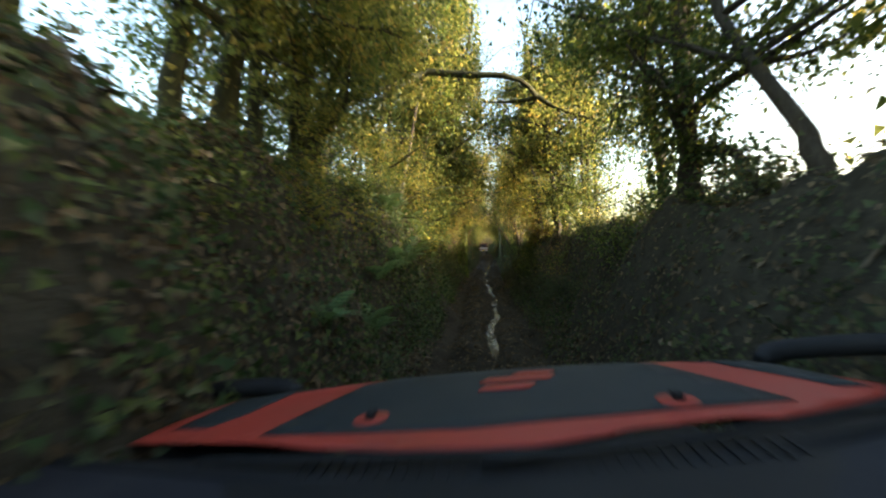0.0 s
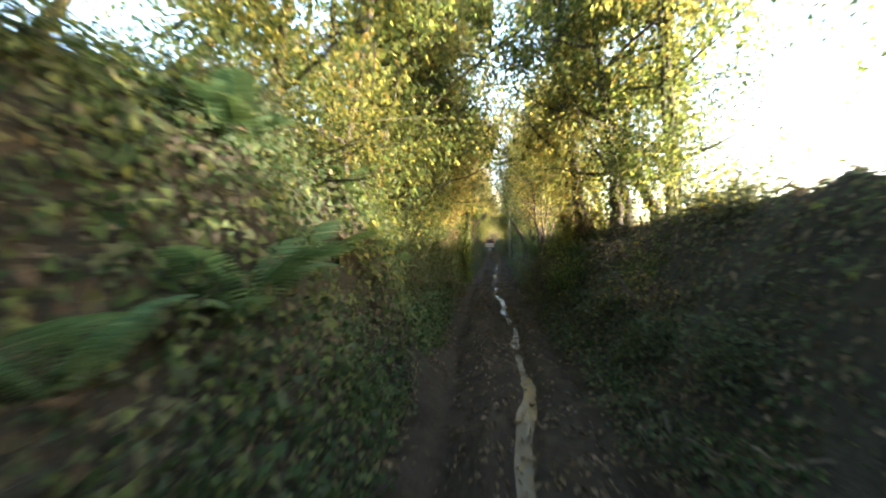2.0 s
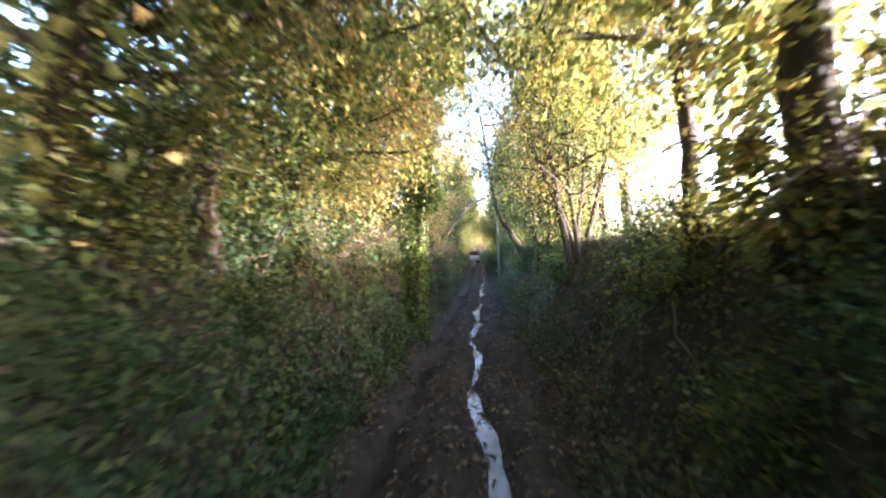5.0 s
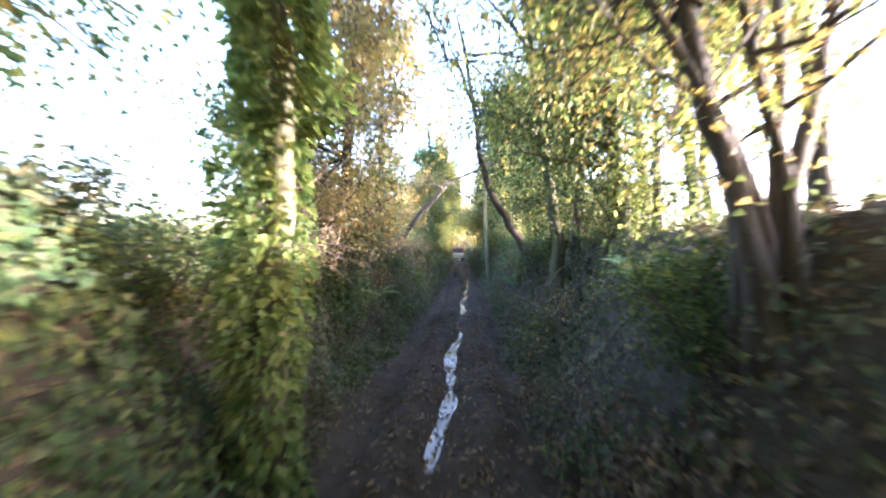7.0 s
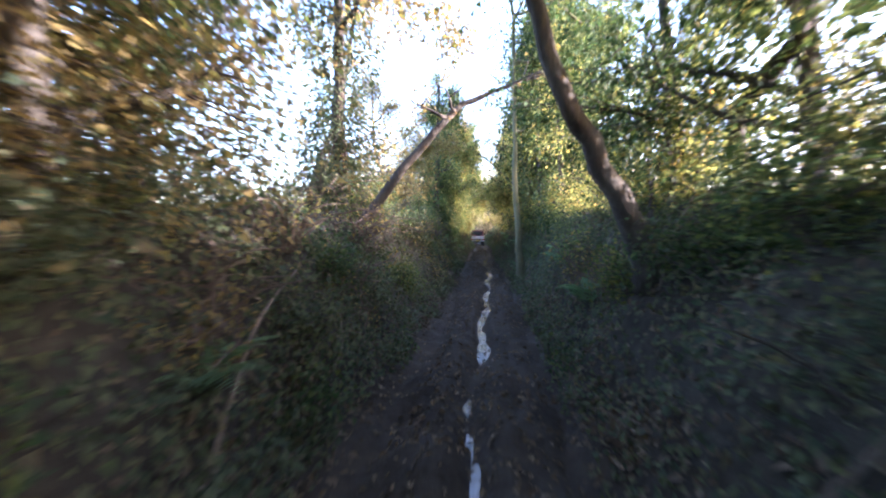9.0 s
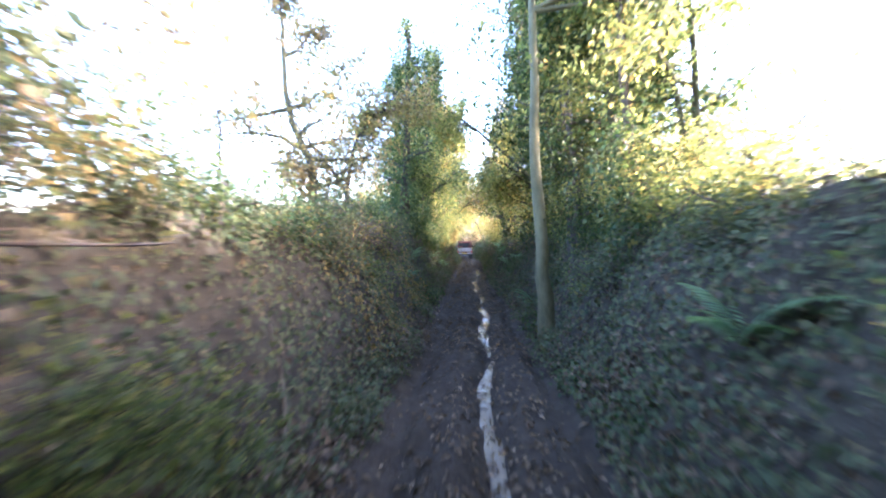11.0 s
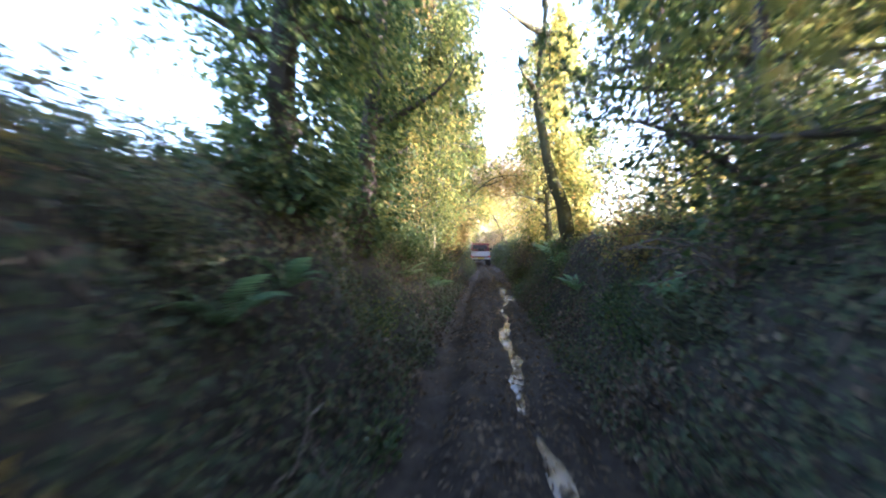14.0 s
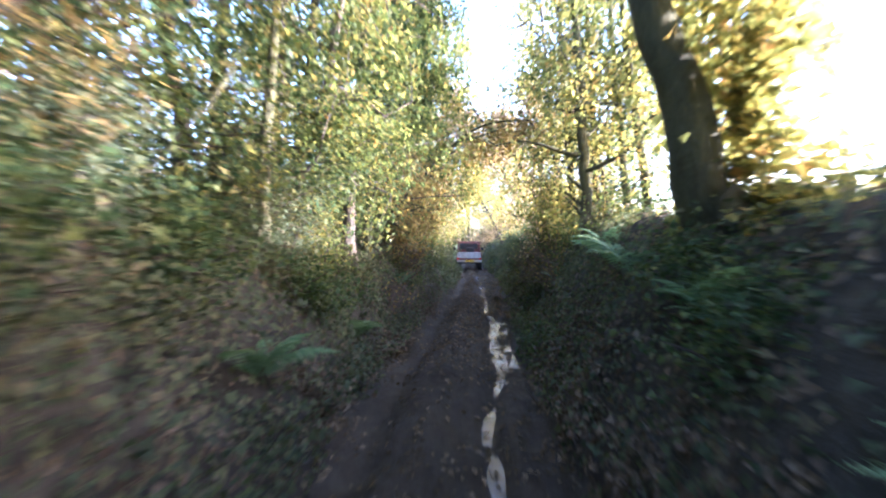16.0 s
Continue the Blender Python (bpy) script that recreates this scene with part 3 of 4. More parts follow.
tree(17, [(1.75, 19.5, 0), (1.9, 19.6, 1.9), (2.2, 19.7, 3.4), (2.4, 19.8, 6.0)], 0.065, 4, 1.4, 900, 0.075, YL, BARK, from_z=3.6, label="dark slender tree on the bank")
for k, (x, y) in enumerate([(2.7, 25.8), (2.5, 27.4), (3.0, 23.6), (3.1, 22.5)]):
    tree(190 + k, [(x, y, 0), (x - 0.1, y, 2.4), (x - 0.3, y + 0.1, 4.6), (x - 0.5, y + 0.2, 7.6)], 0.10, 12, 1.6, 4400, 0.085, (LEAF_IVY, HOLLY_SHADED, HOLLY_SHADED, GR)[k], BARK, from_z=2.2,
         label="dark dense tree on top of the bank", droop=0.3)
tree(18, [(1.7, 23.9, 0), (1.6, 23.9, 2.0), (1.4, 24.0, 3.6), (1.1, 24.2, 6.5)], 0.11, 6, 1.8, 3400, 0.07, GR, BARK_MOSSY, from_z=3.0, label="mossy stem rising from the bank")
tree(19, [(2.0, 24.2, 0), (2.05, 24.2, 2.0), (2.2, 24.3, 4.0), (2.1, 24.5, 7.0)], 0.10, 6, 1.9, 3400, 0.07, GR, BARK, from_z=3.0, label="mossy stem rising from the bank")
# field-edge tree with a pale sunlit trunk and brown leaves
tree(20, [(-3.05, 35.6, 0), (-3.05, 35.6, 2.4), (-3.1, 35.6, 3.1), (-3.5, 35.6, 4.1), (-3.6, 35.5, 5.5)], 0.12, 12, 1.4, 4600, 0.085, BR, BARK_GREY, from_z=2.2,
     label="half-bare tree with pale trunk and brown leaves", ivy=1600, ivy_reach=0.35, ivy_top=3.2, ivy_mat=LEAF_BROWN)
tree(28, [(-2.9, 36.9, 0), (-2.85, 36.9, 2.2), (-2.7, 37.0, 3.6), (-2.3, 37.3, 4.5), (-1.75, 37.6, 4.8)], 0.07, 9, 0.9, 2600, 0.08, BR, BARK, ivy=1900, ivy_reach=0.24, from_z=2.6,
     label="arching stem thick with sunlit brown leaves", ivy_mat=LEAF_YELLOW, droop=0.4)
# dead limb propped against the field-edge tree
tree(24, [(-2.85, 38.6, 0), (-2.85, 38.15, 2.15), (-2.9, 37.4, 2.6), (-2.95, 36.6, 3.0), (-3.05, 35.75, 3.4)], 0.075, 3, 0.7, 30, 0.06, BR, BARK, from_z=2.2, label="bare dead limb leaning against its neighbour")
tree(25, [(-4.1, 34.3, 0), (-4.1, 34.3, 2.4), (-4.08, 34.3, 3.5)], 0.05, 2, 0.3, 10, 0.05, BR, BARK, from_z=3.2, label="thin dead snag at the field's edge")
# broad dark ivy column
tree(21, [(-2.12, 40.65, 0), (-2.1, 40.65, 2.5), (-2.05, 40.7, 4.5), (-1.95, 40.8, 8.0)], 0.20, 10, 0.9, 3800, 0.080, GR, BARK, ivy=10500, ivy_reach=0.48, from_z=3.2,
     label="thick trunk swathed in dark hanging ivy", droop=0.5)
tree(22, [(-1.95, 42.5, 0), (-1.85, 42.5, 2.5), (-1.7, 42.6, 4.5), (-1.5, 42.8, 7.5)], 0.16, 8, 1.8, 5200, 0.09, GR, BARK, ivy=4600, ivy_reach=0.4, from_z=2.6,
     label="ivy-covered tree with leaves turning yellow", droop=0.3)
for k, (x, y) in enumerate([(-2.25, 43.9), (-2.5, 44.9)]):
    tree(195 + k, [(x, y, 0), (x + 0.05, y, 2.2), (x + 0.15, y + 0.1, 4.6), (x + 0.4, y + 0.2, 7.6)], 0.13, 12, 1.1, 4800, 0.085, (LEAF_IVY, BR)[k], BARK, from_z=2.0, ivy=2200, ivy_reach=0.4,
         label="dark ivied tree with patches of brown leaves", droop=0.5)
# leaning trunk with ivy on its sun side, backlight put into the yellow leaf colour
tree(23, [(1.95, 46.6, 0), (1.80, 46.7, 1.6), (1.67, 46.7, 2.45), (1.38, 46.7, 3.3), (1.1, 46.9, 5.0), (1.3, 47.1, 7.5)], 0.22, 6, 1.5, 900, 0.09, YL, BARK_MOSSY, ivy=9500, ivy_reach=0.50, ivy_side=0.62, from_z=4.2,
     label="leaning dark trunk with ivy coloured yellow-green for sunlight", ivy_mat=LEAF_YELLOW, keep=0.15)
for k, (x, y) in enumerate([(2.1, 36.3), (2.6, 38.0), (3.2, 36.8), (2.3, 39.4), (2.9, 34.9), (2.4, 33.9)]):
    tree(70 + k, [(x, y, 0), (x - 0.05, y, 2.4), (x - 0.2, y + 0.1, 4.5), (x - 0.3, y + 0.2, 7.5)], 0.09, 11, 1.7, 4400, 0.10, (HOLLY_SHADED, HOLLY_SHADED, GR, HOLLY_SHADED, HOLLY_SHADED, HOLLY_SHADED)[k], BARK, from_z=1.9,
         label="dense green holly-like tree on the bank", droop=0.3, keep=0.2)
for k, (x, y, lean) in enumerate([(3.3, 43.7, -0.5), (3.7, 43.2, -0.3), (4.1, 42.7, 0.1), (3.0, 41.5, -0.9), (4.6, 41.2, 0.2)]):
    tree(30 + k, [(x, y, 0), (x + lean * 0.3, y, 3), (x + lean, y + 0.1, 6), (x + lean * 1.3, y + 0.2, 9)], 0.13 + 0.02 * (k % 2), 12, 2.0, 3900, 0.092, HOLLY_SHADED if k % 2 else GR, BARK,
         from_z=2.9, label="dark upright trunk in the row along the bank", name="tree")
for k, (x, y, mat) in enumerate([(-2.3, 48.6, HOLLY_SHADED), (-2.1, 51.2, GR), (-2.7, 53.4, YL), (2.2, 52.4, GR), (2.0, 55.2, YL), (2.9, 51.2, GR)]):
    s = 1 if x > 0 else -1
    tree(80 + k, [(x, y, 0), (x - s * 0.05, y, 2.4), (x - s * 0.25, y + 0.2, 5.0), (x - s * 0.4, y + 0.3, 8.2)], 0.10, 13, 1.5, 5200, 0.09, mat, BARK_MOSSY, from_z=2.0,
         label="tall leafy tree crowding the lane's edge", droop=0.3, keep=0.5)
# beginning of the lane
for k, (x, y, r, lean) in enumerate([(-2.9, 3.0, 0.14, 0.5), (-2.75, 4.2, 0.12, 0.1), (-2.7, 4.8, 0.15, 0.25), (-2.65, 5.3, 0.10, -0.1), (-2.6, 6.1, 0.12, 0.3), (-2.7, 6.9, 0.10, 0.5)]):
    tree(40 + k, [(x, y, 0), (x + lean * 0.2, y, 3.2), (x + lean, y + 0.4, 5.5), (x + lean * 1.6, y + 0.8, 8.5)], r, 11, 2.2, 6200, 0.078, GR if k % 2 else YL, BARK_MOSSY,
         from_z=2.8 if k > 2 else 3.3, label="mossy stem in the clump on the high bank", ivy=350, ivy_reach=0.12, ivy_mat=YL, toward=0.4, keep=0.35)
tree(47, [(-2.9, 6.4, 0), (-2.85, 6.9, 3.0), (-2.4, 7.9, 4.2), (-1.75, 8.9, 4.8), (-1.3, 9.3, 5.15), (-0.3, 9.2, 5.05), (0.55, 9.2, 4.95), (1.05, 9.5, 4.65)], 0.13, 7, 1.5, 1500, 0.07, YL, BARK_MOSSY,
     from_z=3.6, label="mossy limb arching across the lane", keep=0.7)
tree(48, [(2.75, 6.6, 0), (2.7, 6.6, 2.5), (2.6, 6.7, 4.5), (2.5, 6.9, 8.0)], 0.18, 13, 2.2, 5200, 0.085, GR, BARK, ivy=3600, ivy_reach=0.26, from_z=3.0,
     label="ivy-clad trunk on the bank with broad green leaves", toward=-0.1)
tree(49, [(2.9, 4.6, 0), (2.75, 4.8, 2.6), (2.4, 5.4, 4.0), (2.1, 5.9, 6.5)], 0.10, 11, 2.0, 4600, 0.085, GR, BARK, from_z=2.9, label="slender dark trunk leaning towards the lane")
tree(59, [(2.9, 20.6, 0), (2.85, 20.6, 2.5), (2.7, 20.7, 4.2), (2.5, 20.9, 6.8)], 0.10, 12, 1.7, 2400, 0.085, YL, BARK, from_z=2.6, label="thinly leaved tree standing back on the bank", droop=0.2)
tree(54, [(3.7, 44.7, 0), (3.7, 44.7, 2.5), (3.5, 44.6, 4.2), (3.2, 44.4, 6.5)], 0.11, 13, 1.9, 3400, 0.085, GR, BARK, from_z=2.4, label="spreading tree with thin leaves over the bank", droop=0.4, toward=-0.2)
tree(53, [(3.15, 8.3, 0), (3.1, 8.3, 2.5), (2.9, 8.4, 4.2), (2.6, 8.7, 7.0)], 0.12, 10, 1.7, 1900, 0.085, GR, BARK, ivy=1500, ivy_reach=0.2, from_z=2.7, label="dark leafy tree reaching from the bank over the lane", toward=-0.5, droop=0.3)
# bushy tree whose sunlit look comes from yellow crown and ivy leaves
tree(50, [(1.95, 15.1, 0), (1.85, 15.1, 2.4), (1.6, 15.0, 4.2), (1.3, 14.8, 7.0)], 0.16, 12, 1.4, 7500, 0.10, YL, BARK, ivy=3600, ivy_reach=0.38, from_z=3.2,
     label="bushy ivy-laden tree, sunlight put into its yellow leaf colour", droop=0.2, keep=0.6, ivy_mat=LEAF_YELLOW)
tree(51, [(2.6, 14.5, 0), (2.6, 14.5, 2.5), (2.8, 14.6, 5.0), (2.9, 14.8, 8.0)], 0.12, 7, 1.5, 2600, 0.09, GR, BARK, ivy=1400, ivy_reach=0.2, from_z=4.2, label="ivied trunk on the bank")
tree(52, [(3.0, 13.4, 0), (2.85, 13.5, 2.2), (2.3, 13.8, 3.6), (1.9, 14.2, 6.0)], 0.15, 5, 1.3, 1500, 0.09, GR, BARK, from_z=4.4, label="thick dark trunk leaning towards the lane")
for k, (x, y, r) in enumerate([(-2.25, 14.2, 0.12), (-2.45, 14.8, 0.14), (-2.1, 15.6, 0.09), (-2.6, 16.4, 0.12)]):
    tree(55 + k, [(x, y, 0), (x + 0.1, y, 2.5), (x + 0.35, y + 0.2, 4.8), (x + 0.9, y + 0.5, 8.0)], r, 10, 2.1, 5600, 0.07, GR if k % 2 else YL, BARK,
         from_z=2.5, label="leafy tree with several dark stems on the bank", toward=0.3, droop=0.4, ivy=500, ivy_reach=0.15, keep=0.45)

FERNS = [(-1.6, 6.7, 0.75), (-1.38, 5.6, 0.9), (-1.45, 7.5, 0.9), (-1.5, 8.3, 0.9), (-1.6, 9.0, 0.9), (-1.75, 7.9, 0.8), (-1.5, 4.5, 0.6), (-1.75, 9.8, 0.8), (-1.6, 11.2, 0.8), (-1.5, 13.0, 0.8),
                               (1.55, 46.2, 0.7), (1.5, 44.55, 0.65), (1.55, 47.5, 0.9), (1.7, 48.6, 0.8), (-1.7, 40.0, 0.6), (-1.45, 37.2, 0.55), (-1.75, 39.3, 0.8),
                               (-1.5, 24.6, 0.8), (-1.6, 18.2, 0.8), (-1.5, 20.5, 0.7), (1.5, 27.8, 0.7), (1.6, 30.5, 0.8), (1.45, 37.2, 0.8), (1.6, 40.9, 0.8), (-1.6, 44.0, 0.8),
                               (-1.5, 46.5, 0.9), (-1.55, 48.8, 0.8), (1.6, 51.0, 0.8), (-1.6, 52.0, 0.8), (1.7, 20.8, 0.7)]

# crowded growth that closes the view between the larger trees
for k, (x, y, h, mat, lean) in enumerate([(-2.3, 10.9, 7.5, YL, 0.9), (-2.2, 12.2, 8.0, GR, 1.2), (-2.0, 13.4, 8.0, YL, 1.4), (-1.9, 16.6, 7.5, GR, 1.3), (-2.3, 17.4, 7.5, YL, 1.0),
                                          (-2.8, 12.9, 8.5, GR, 0.4), (-2.9, 15.4, 8.5, GR, 0.4), (-2.6, 9.6, 6.5, GR, 0.4),
                                          (2.15, 13.2, 7.0, YL, -0.6), (2.8, 12.6, 7.0, GR, -0.2), (1.9, 16.4, 7.0, YL, -0.5), 
                                          (2.3, 22.9, 7.5, HOLLY_SHADED, -0.6), (2.9, 23.2, 7.5, HOLLY_SHADED, 0.0), 
                                          (-2.5, 23.6, 7.5, BR, 0.2), (-2.8, 24.4, 8.0, BR, 0.4), 
                                          (2.0, 38.6, 8.0, HOLLY_SHADED, -0.5), (2.2, 40.6, 8.5, HOLLY_SHADED, -0.4), (3.5, 39.8, 8.5, HOLLY_SHADED, -0.2), (3.0, 35.6, 8.0, HOLLY_SHADED, -0.2), (3.6, 36.4, 8.0, GR, 0.0), (2.8, 24.6, 8.0, HOLLY_SHADED, -0.3), (3.3, 33.9, 8.0, GR, -0.3), (2.1, 35.8, 7.5, HOLLY_SHADED, -0.5), (1.9, 50.4, 8.0, YL, -0.3), (2.1, 53.6, 8.0, YL, -0.5), (2.6, 52.2, 8.5, GR, -0.3),
                                          (-1.9, 49.6, 8.0, YL, 0.6), (-2.0, 47.4, 8.0, GR, 0.4), (-2.3, 48.1, 8.0, HOLLY_SHADED, 0.3), (-2.7, 47.7, 8.5, GR, 0.1), (-2.2, 54.8, 8.0, YL, 0.7), (-1.8, 57.2, 7.5, YL, 0.8), (3.2, 57.8, 6.0, YL, -0.6),
                                          (2.5, 37.3, 8.0, HOLLY_SHADED, -0.5), (3.1, 38.0, 8.5, HOLLY_SHADED, -0.4), (2.4, 34.6, 7.5, HOLLY_SHADED, -0.3), (-2.6, 59.4, 7.5, GR, 0.5), (-2.9, 61.2, 7.5, YL, 0.4), (-2.5, 63.2, 7.0, GR, 0.4), (-2.9, 46.1, 8.0, HOLLY_SHADED, 0.1), (-3.5, 46.8, 8.0, GR, 0.0), (3.0, 12.9, 7.5, GR, -0.2), (3.4, 13.6, 7.5, HOLLY_SHADED, -0.2)]):
    tree(600 + k, [(x, y, 0), (x + lean * 0.05, y, 2.3), (x + lean * 0.35, y + 0.1, h * 0.55), (x + lean, y + 0.3, h)], 0.075 + 0.02 * (k % 3), 14, 1.5, 4300, 0.088, mat, (BARK, BARK_MOSSY)[k % 2],
         from_z=2.6 if x > 2.1 and y < 18 else 3.0 if x > 0 and y < 18 else 1.9, label="dense leafy tree growing on the bank's edge", droop=0.4, keep=0.45, spreadness=0.28)

# unseen trees added further out in the field to shade the head of the lane
for k, (x, y) in enumerate([(5.4, 1.2), (5.8, 2.8), (6.2, 4.3), (6.8, 5.7), (7.2, 2.0), (7.6, 3.6), (8.2, 5.2)]):
    tree(700 + k, [(x, y, 0), (x, y, 2.5), (x + 0.1, y, 4.5), (x, y + 0.2, 7.5)], 0.16, 14, 2.3, 2600, 0.20, (GR, YL)[k % 2], BARK, from_z=1.6,
         label="broad unseen tree added in the field to shade the lane", spreadness=0.4, droop=0.5)

# ---- the rest of the rows along both banks ----
fill = np.random.default_rng(77)


def open_sky(x, y):
    """Stretches of bank with no tall growth, where the fields and the sky show."""
    if x < 0:
        return 30.5 < y < 44.3 or 19.4 < y < 23.2 or 26.4 < y < 28.6
    return 30.2 < y < 32.8 or 3.6 < y < 5.8 or 8.0 < y < 13.8 or 16.6 < y < 22.2 or 44.0 < y < 49.5 or 55.5 < y < 68


for side in (-1, 1):
    # right row begins behind the first viewpoint: unseen trees added to block the sun
    y = 1.5 if side < 0 else -9.0
    while y < 64:
        y += fill.uniform(1.0, 1.8) if side < 0 else fill.uniform(2.0, 3.2)
        x = side * fill.uniform(2.5, 4.4)
        if open_sky(x, y):
            continue
        near = y < 9
        hgt, lean = fill.uniform(5.0, 8.0), fill.uniform(0.2, 1.6) * -side
        mat = (GR, YL, GR, GR if y < 9 or y > 44 else BR)[int(fill.integers(4))] if side < 0 else (GR, YL, GR, LEAF_IVY)[int(fill.integers(4))]
        tree(int(1000 + y * 10 + side), [(x, y, 0), (x + lean * 0.15, y + fill.normal() * 0.2, 2.6), (x + lean * 0.5, y + fill.normal() * 0.4, hgt * 0.6), (x + lean, y + fill.normal() * 0.6, hgt)],
             fill.uniform(0.05, 0.12), 9, fill.uniform(1.6, 2.4), (1500 if near else 3600) if side < 0 else 2400, 0.08 if near else 0.092, mat, (BARK, BARK_MOSSY)[int(fill.integers(2))], ivy=int(fill.choice([0, 0, 700, 1300])),
             from_z=(3.9 if near else 2.3) if side < 0 else 3.0, label="leafy hedgerow tree on top of the bank", toward=-side * 0.45, droop=float(fill.uniform(0, 0.4)), keep=0.3)

# low growth along the tops of the banks and thick mats on their slopes
MATS = (LEAF_GREEN, LEAF_YELLOW, LEAF_COVER, LEAF_BROWN)
for side in (-1, 1):
    y = 0.5 if side < 0 else -8.0
    while y < 66:
        y += fill.uniform(0.7, 1.2)
        x = side * fill.uniform(2.0, 3.0) + float(lane_x(y))
        if side > 0 and (8.5 < y < 17 or 18.0 < y < 22.5 or 44 < y < 52) and fill.random() < 0.7:
            continue
        low = (open_sky(x, y) and y > 7) or (side < 0 and 44.8 < y < 47.4) or y < 7.5 or (side > 0 and y < 17)
        if y < 7.5 and fill.random() < 0.5:
            continue
        # this stretch takes only the dull undergrowth leaf, its colour standing in for shade
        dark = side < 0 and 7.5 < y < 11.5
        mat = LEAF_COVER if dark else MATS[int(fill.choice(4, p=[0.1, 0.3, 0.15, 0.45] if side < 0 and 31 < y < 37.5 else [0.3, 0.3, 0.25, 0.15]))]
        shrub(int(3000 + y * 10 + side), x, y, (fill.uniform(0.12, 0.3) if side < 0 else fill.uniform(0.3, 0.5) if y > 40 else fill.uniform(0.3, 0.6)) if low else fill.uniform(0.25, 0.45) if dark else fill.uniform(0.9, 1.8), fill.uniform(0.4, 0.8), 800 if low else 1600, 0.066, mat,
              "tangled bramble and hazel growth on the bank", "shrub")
    y = 3.4 if side < 0 else 1.0
    while y < 72:
        y += fill.uniform(0.33, 0.55) if side < 0 else fill.uniform(0.38, 0.65)
        o = fill.uniform(1.42, 2.5)
        x = side * o + float(lane_x(y))
        if side > 0 and (y < 17 or 18 < y < 22.5 or 43 < y < 50) and o > 1.75 or (side < 0 and y < 6.2 and o > 1.6) or (side < 0 and 5.2 < y < 9.5 and o < 1.95) or (side < 0 and 44.6 < y < 47.2 and o > 1.7):
            continue
        if any(fx * side > 0 and abs(fy - y) < 0.35 + 0.35 * fb * (fb > 0.85) and o < 1.9 for fx, fy, fb in FERNS):
            continue
        shrub(int(4000 + y * 20 + side), x, y, fill.uniform(0.3, 0.55) + 0.15 * (o > 1.9), fill.uniform(0.3, 0.5), 760, 0.060, (LEAF_COVER, LEAF_IVY, LEAF_COVER, LEAF_GREEN)[int(fill.integers(4))],
              "low bramble and ivy clump growing on the bank", "bramble", 6)

# tall shrubs added out of view on the right to keep sun off the left bank
for k in range(8):
    shrub(6300 + k, fill.uniform(3.0, 3.8), -6.5 + k * 1.3, fill.uniform(1.8, 2.4), 0.9, 1700, 0.085, (GR, LEAF_IVY, YL)[k % 3], "tall dense growth added out of view to shade the lane", "shrub", 12)

# low shrubs added in the field to block sun from the left bank
for k, (x, y) in enumerate([(6.6, 44.6), (7.2, 45.4), (7.0, 46.3), (8.0, 44.0)]):
    shrub(6380 + k, x, y, 0.95, 1.1, 1500, 0.10, (GR, LEAF_COVER)[k % 2], "low shrub added beyond the bank to shade the left side", "shrub", 14)
for k, (x, y, h) in enumerate([(-1.75, 44.3, 0.5), (-2.3, 47.8, 0.6), (-1.8, 23.0, 0.6), (-2.2, 23.6, 0.8), (-1.85, 44.8, 0.55), (-2.1, 45.5, 0.6), (-1.9, 46.3, 0.55), (-2.15, 47.0, 0.6), (-1.8, 47.7, 0.5)]):
    shrub(6400 + k, x, y, h, 0.6, 1000, 0.08, (LEAF_IVY, LEAF_COVER)[k % 2], "dark leafy bush spilling down the bank", "shrub", 9)
# plants straggling down to the lane's edge
for side in (-1, 1):
    y = 3.0
    while y < 52:
        y += fill.uniform(0.45, 0.95)
        shrub(int(9000 + y * 20 + side), side * fill.uniform(0.86, 1.25) + float(lane_x(y)), y, fill.uniform(0.12, 0.3), fill.uniform(0.15, 0.3), 210, 0.07, (LEAF_COVER, LEAF_IVY, LEAF_COVER, LEAF_LITTER)[int(fill.integers(4))],
              "small straggling plant at the lane's edge", "undergrowth_clump", 4)

# bare tangles that stand out of the leaves
for k, (x, y, h, w) in enumerate([(-1.75, 33.6, 0.5, 0.5), (-1.95, 34.5, 0.45, 0.5), (-1.6, 35.3, 0.5, 0.5), (-2.9, 35.7, 0.9, 0.5), (-1.7, 28.2, 0.8, 0.6), (-1.6, 27.0, 0.7, 0.6), (-1.8, 26.0, 0.8, 0.6), (1.6, 28.6, 0.7, 0.5),
                                  (1.7, 27.3, 0.6, 0.5), (-2.1, 21.4, 0.8, 0.6), (-2.2, 22.3, 0.9, 0.6), (-1.7, 17.0, 0.7, 0.5), (1.7, 10.2, 0.6, 0.5), (1.8, 11.4, 0.6, 0.5), (1.9, 14.8, 0.8, 0.5), (1.5, 50.6, 0.8, 0.5), (1.7, 52.0, 0.9, 0.6),
                                  (-1.5, 50.8, 0.9, 0.5), (-1.7, 52.6, 0.9, 0.6), (1.6, 54.2, 0.9, 0.6), (-1.6, 24.9, 0.7, 0.5), (1.6, 22.6, 0.7, 0.5), (1.75, 40.2, 0.6, 0.5)]):
    thicket(8200 + k, x, y, h, w, 24 + k % 5 * 3)

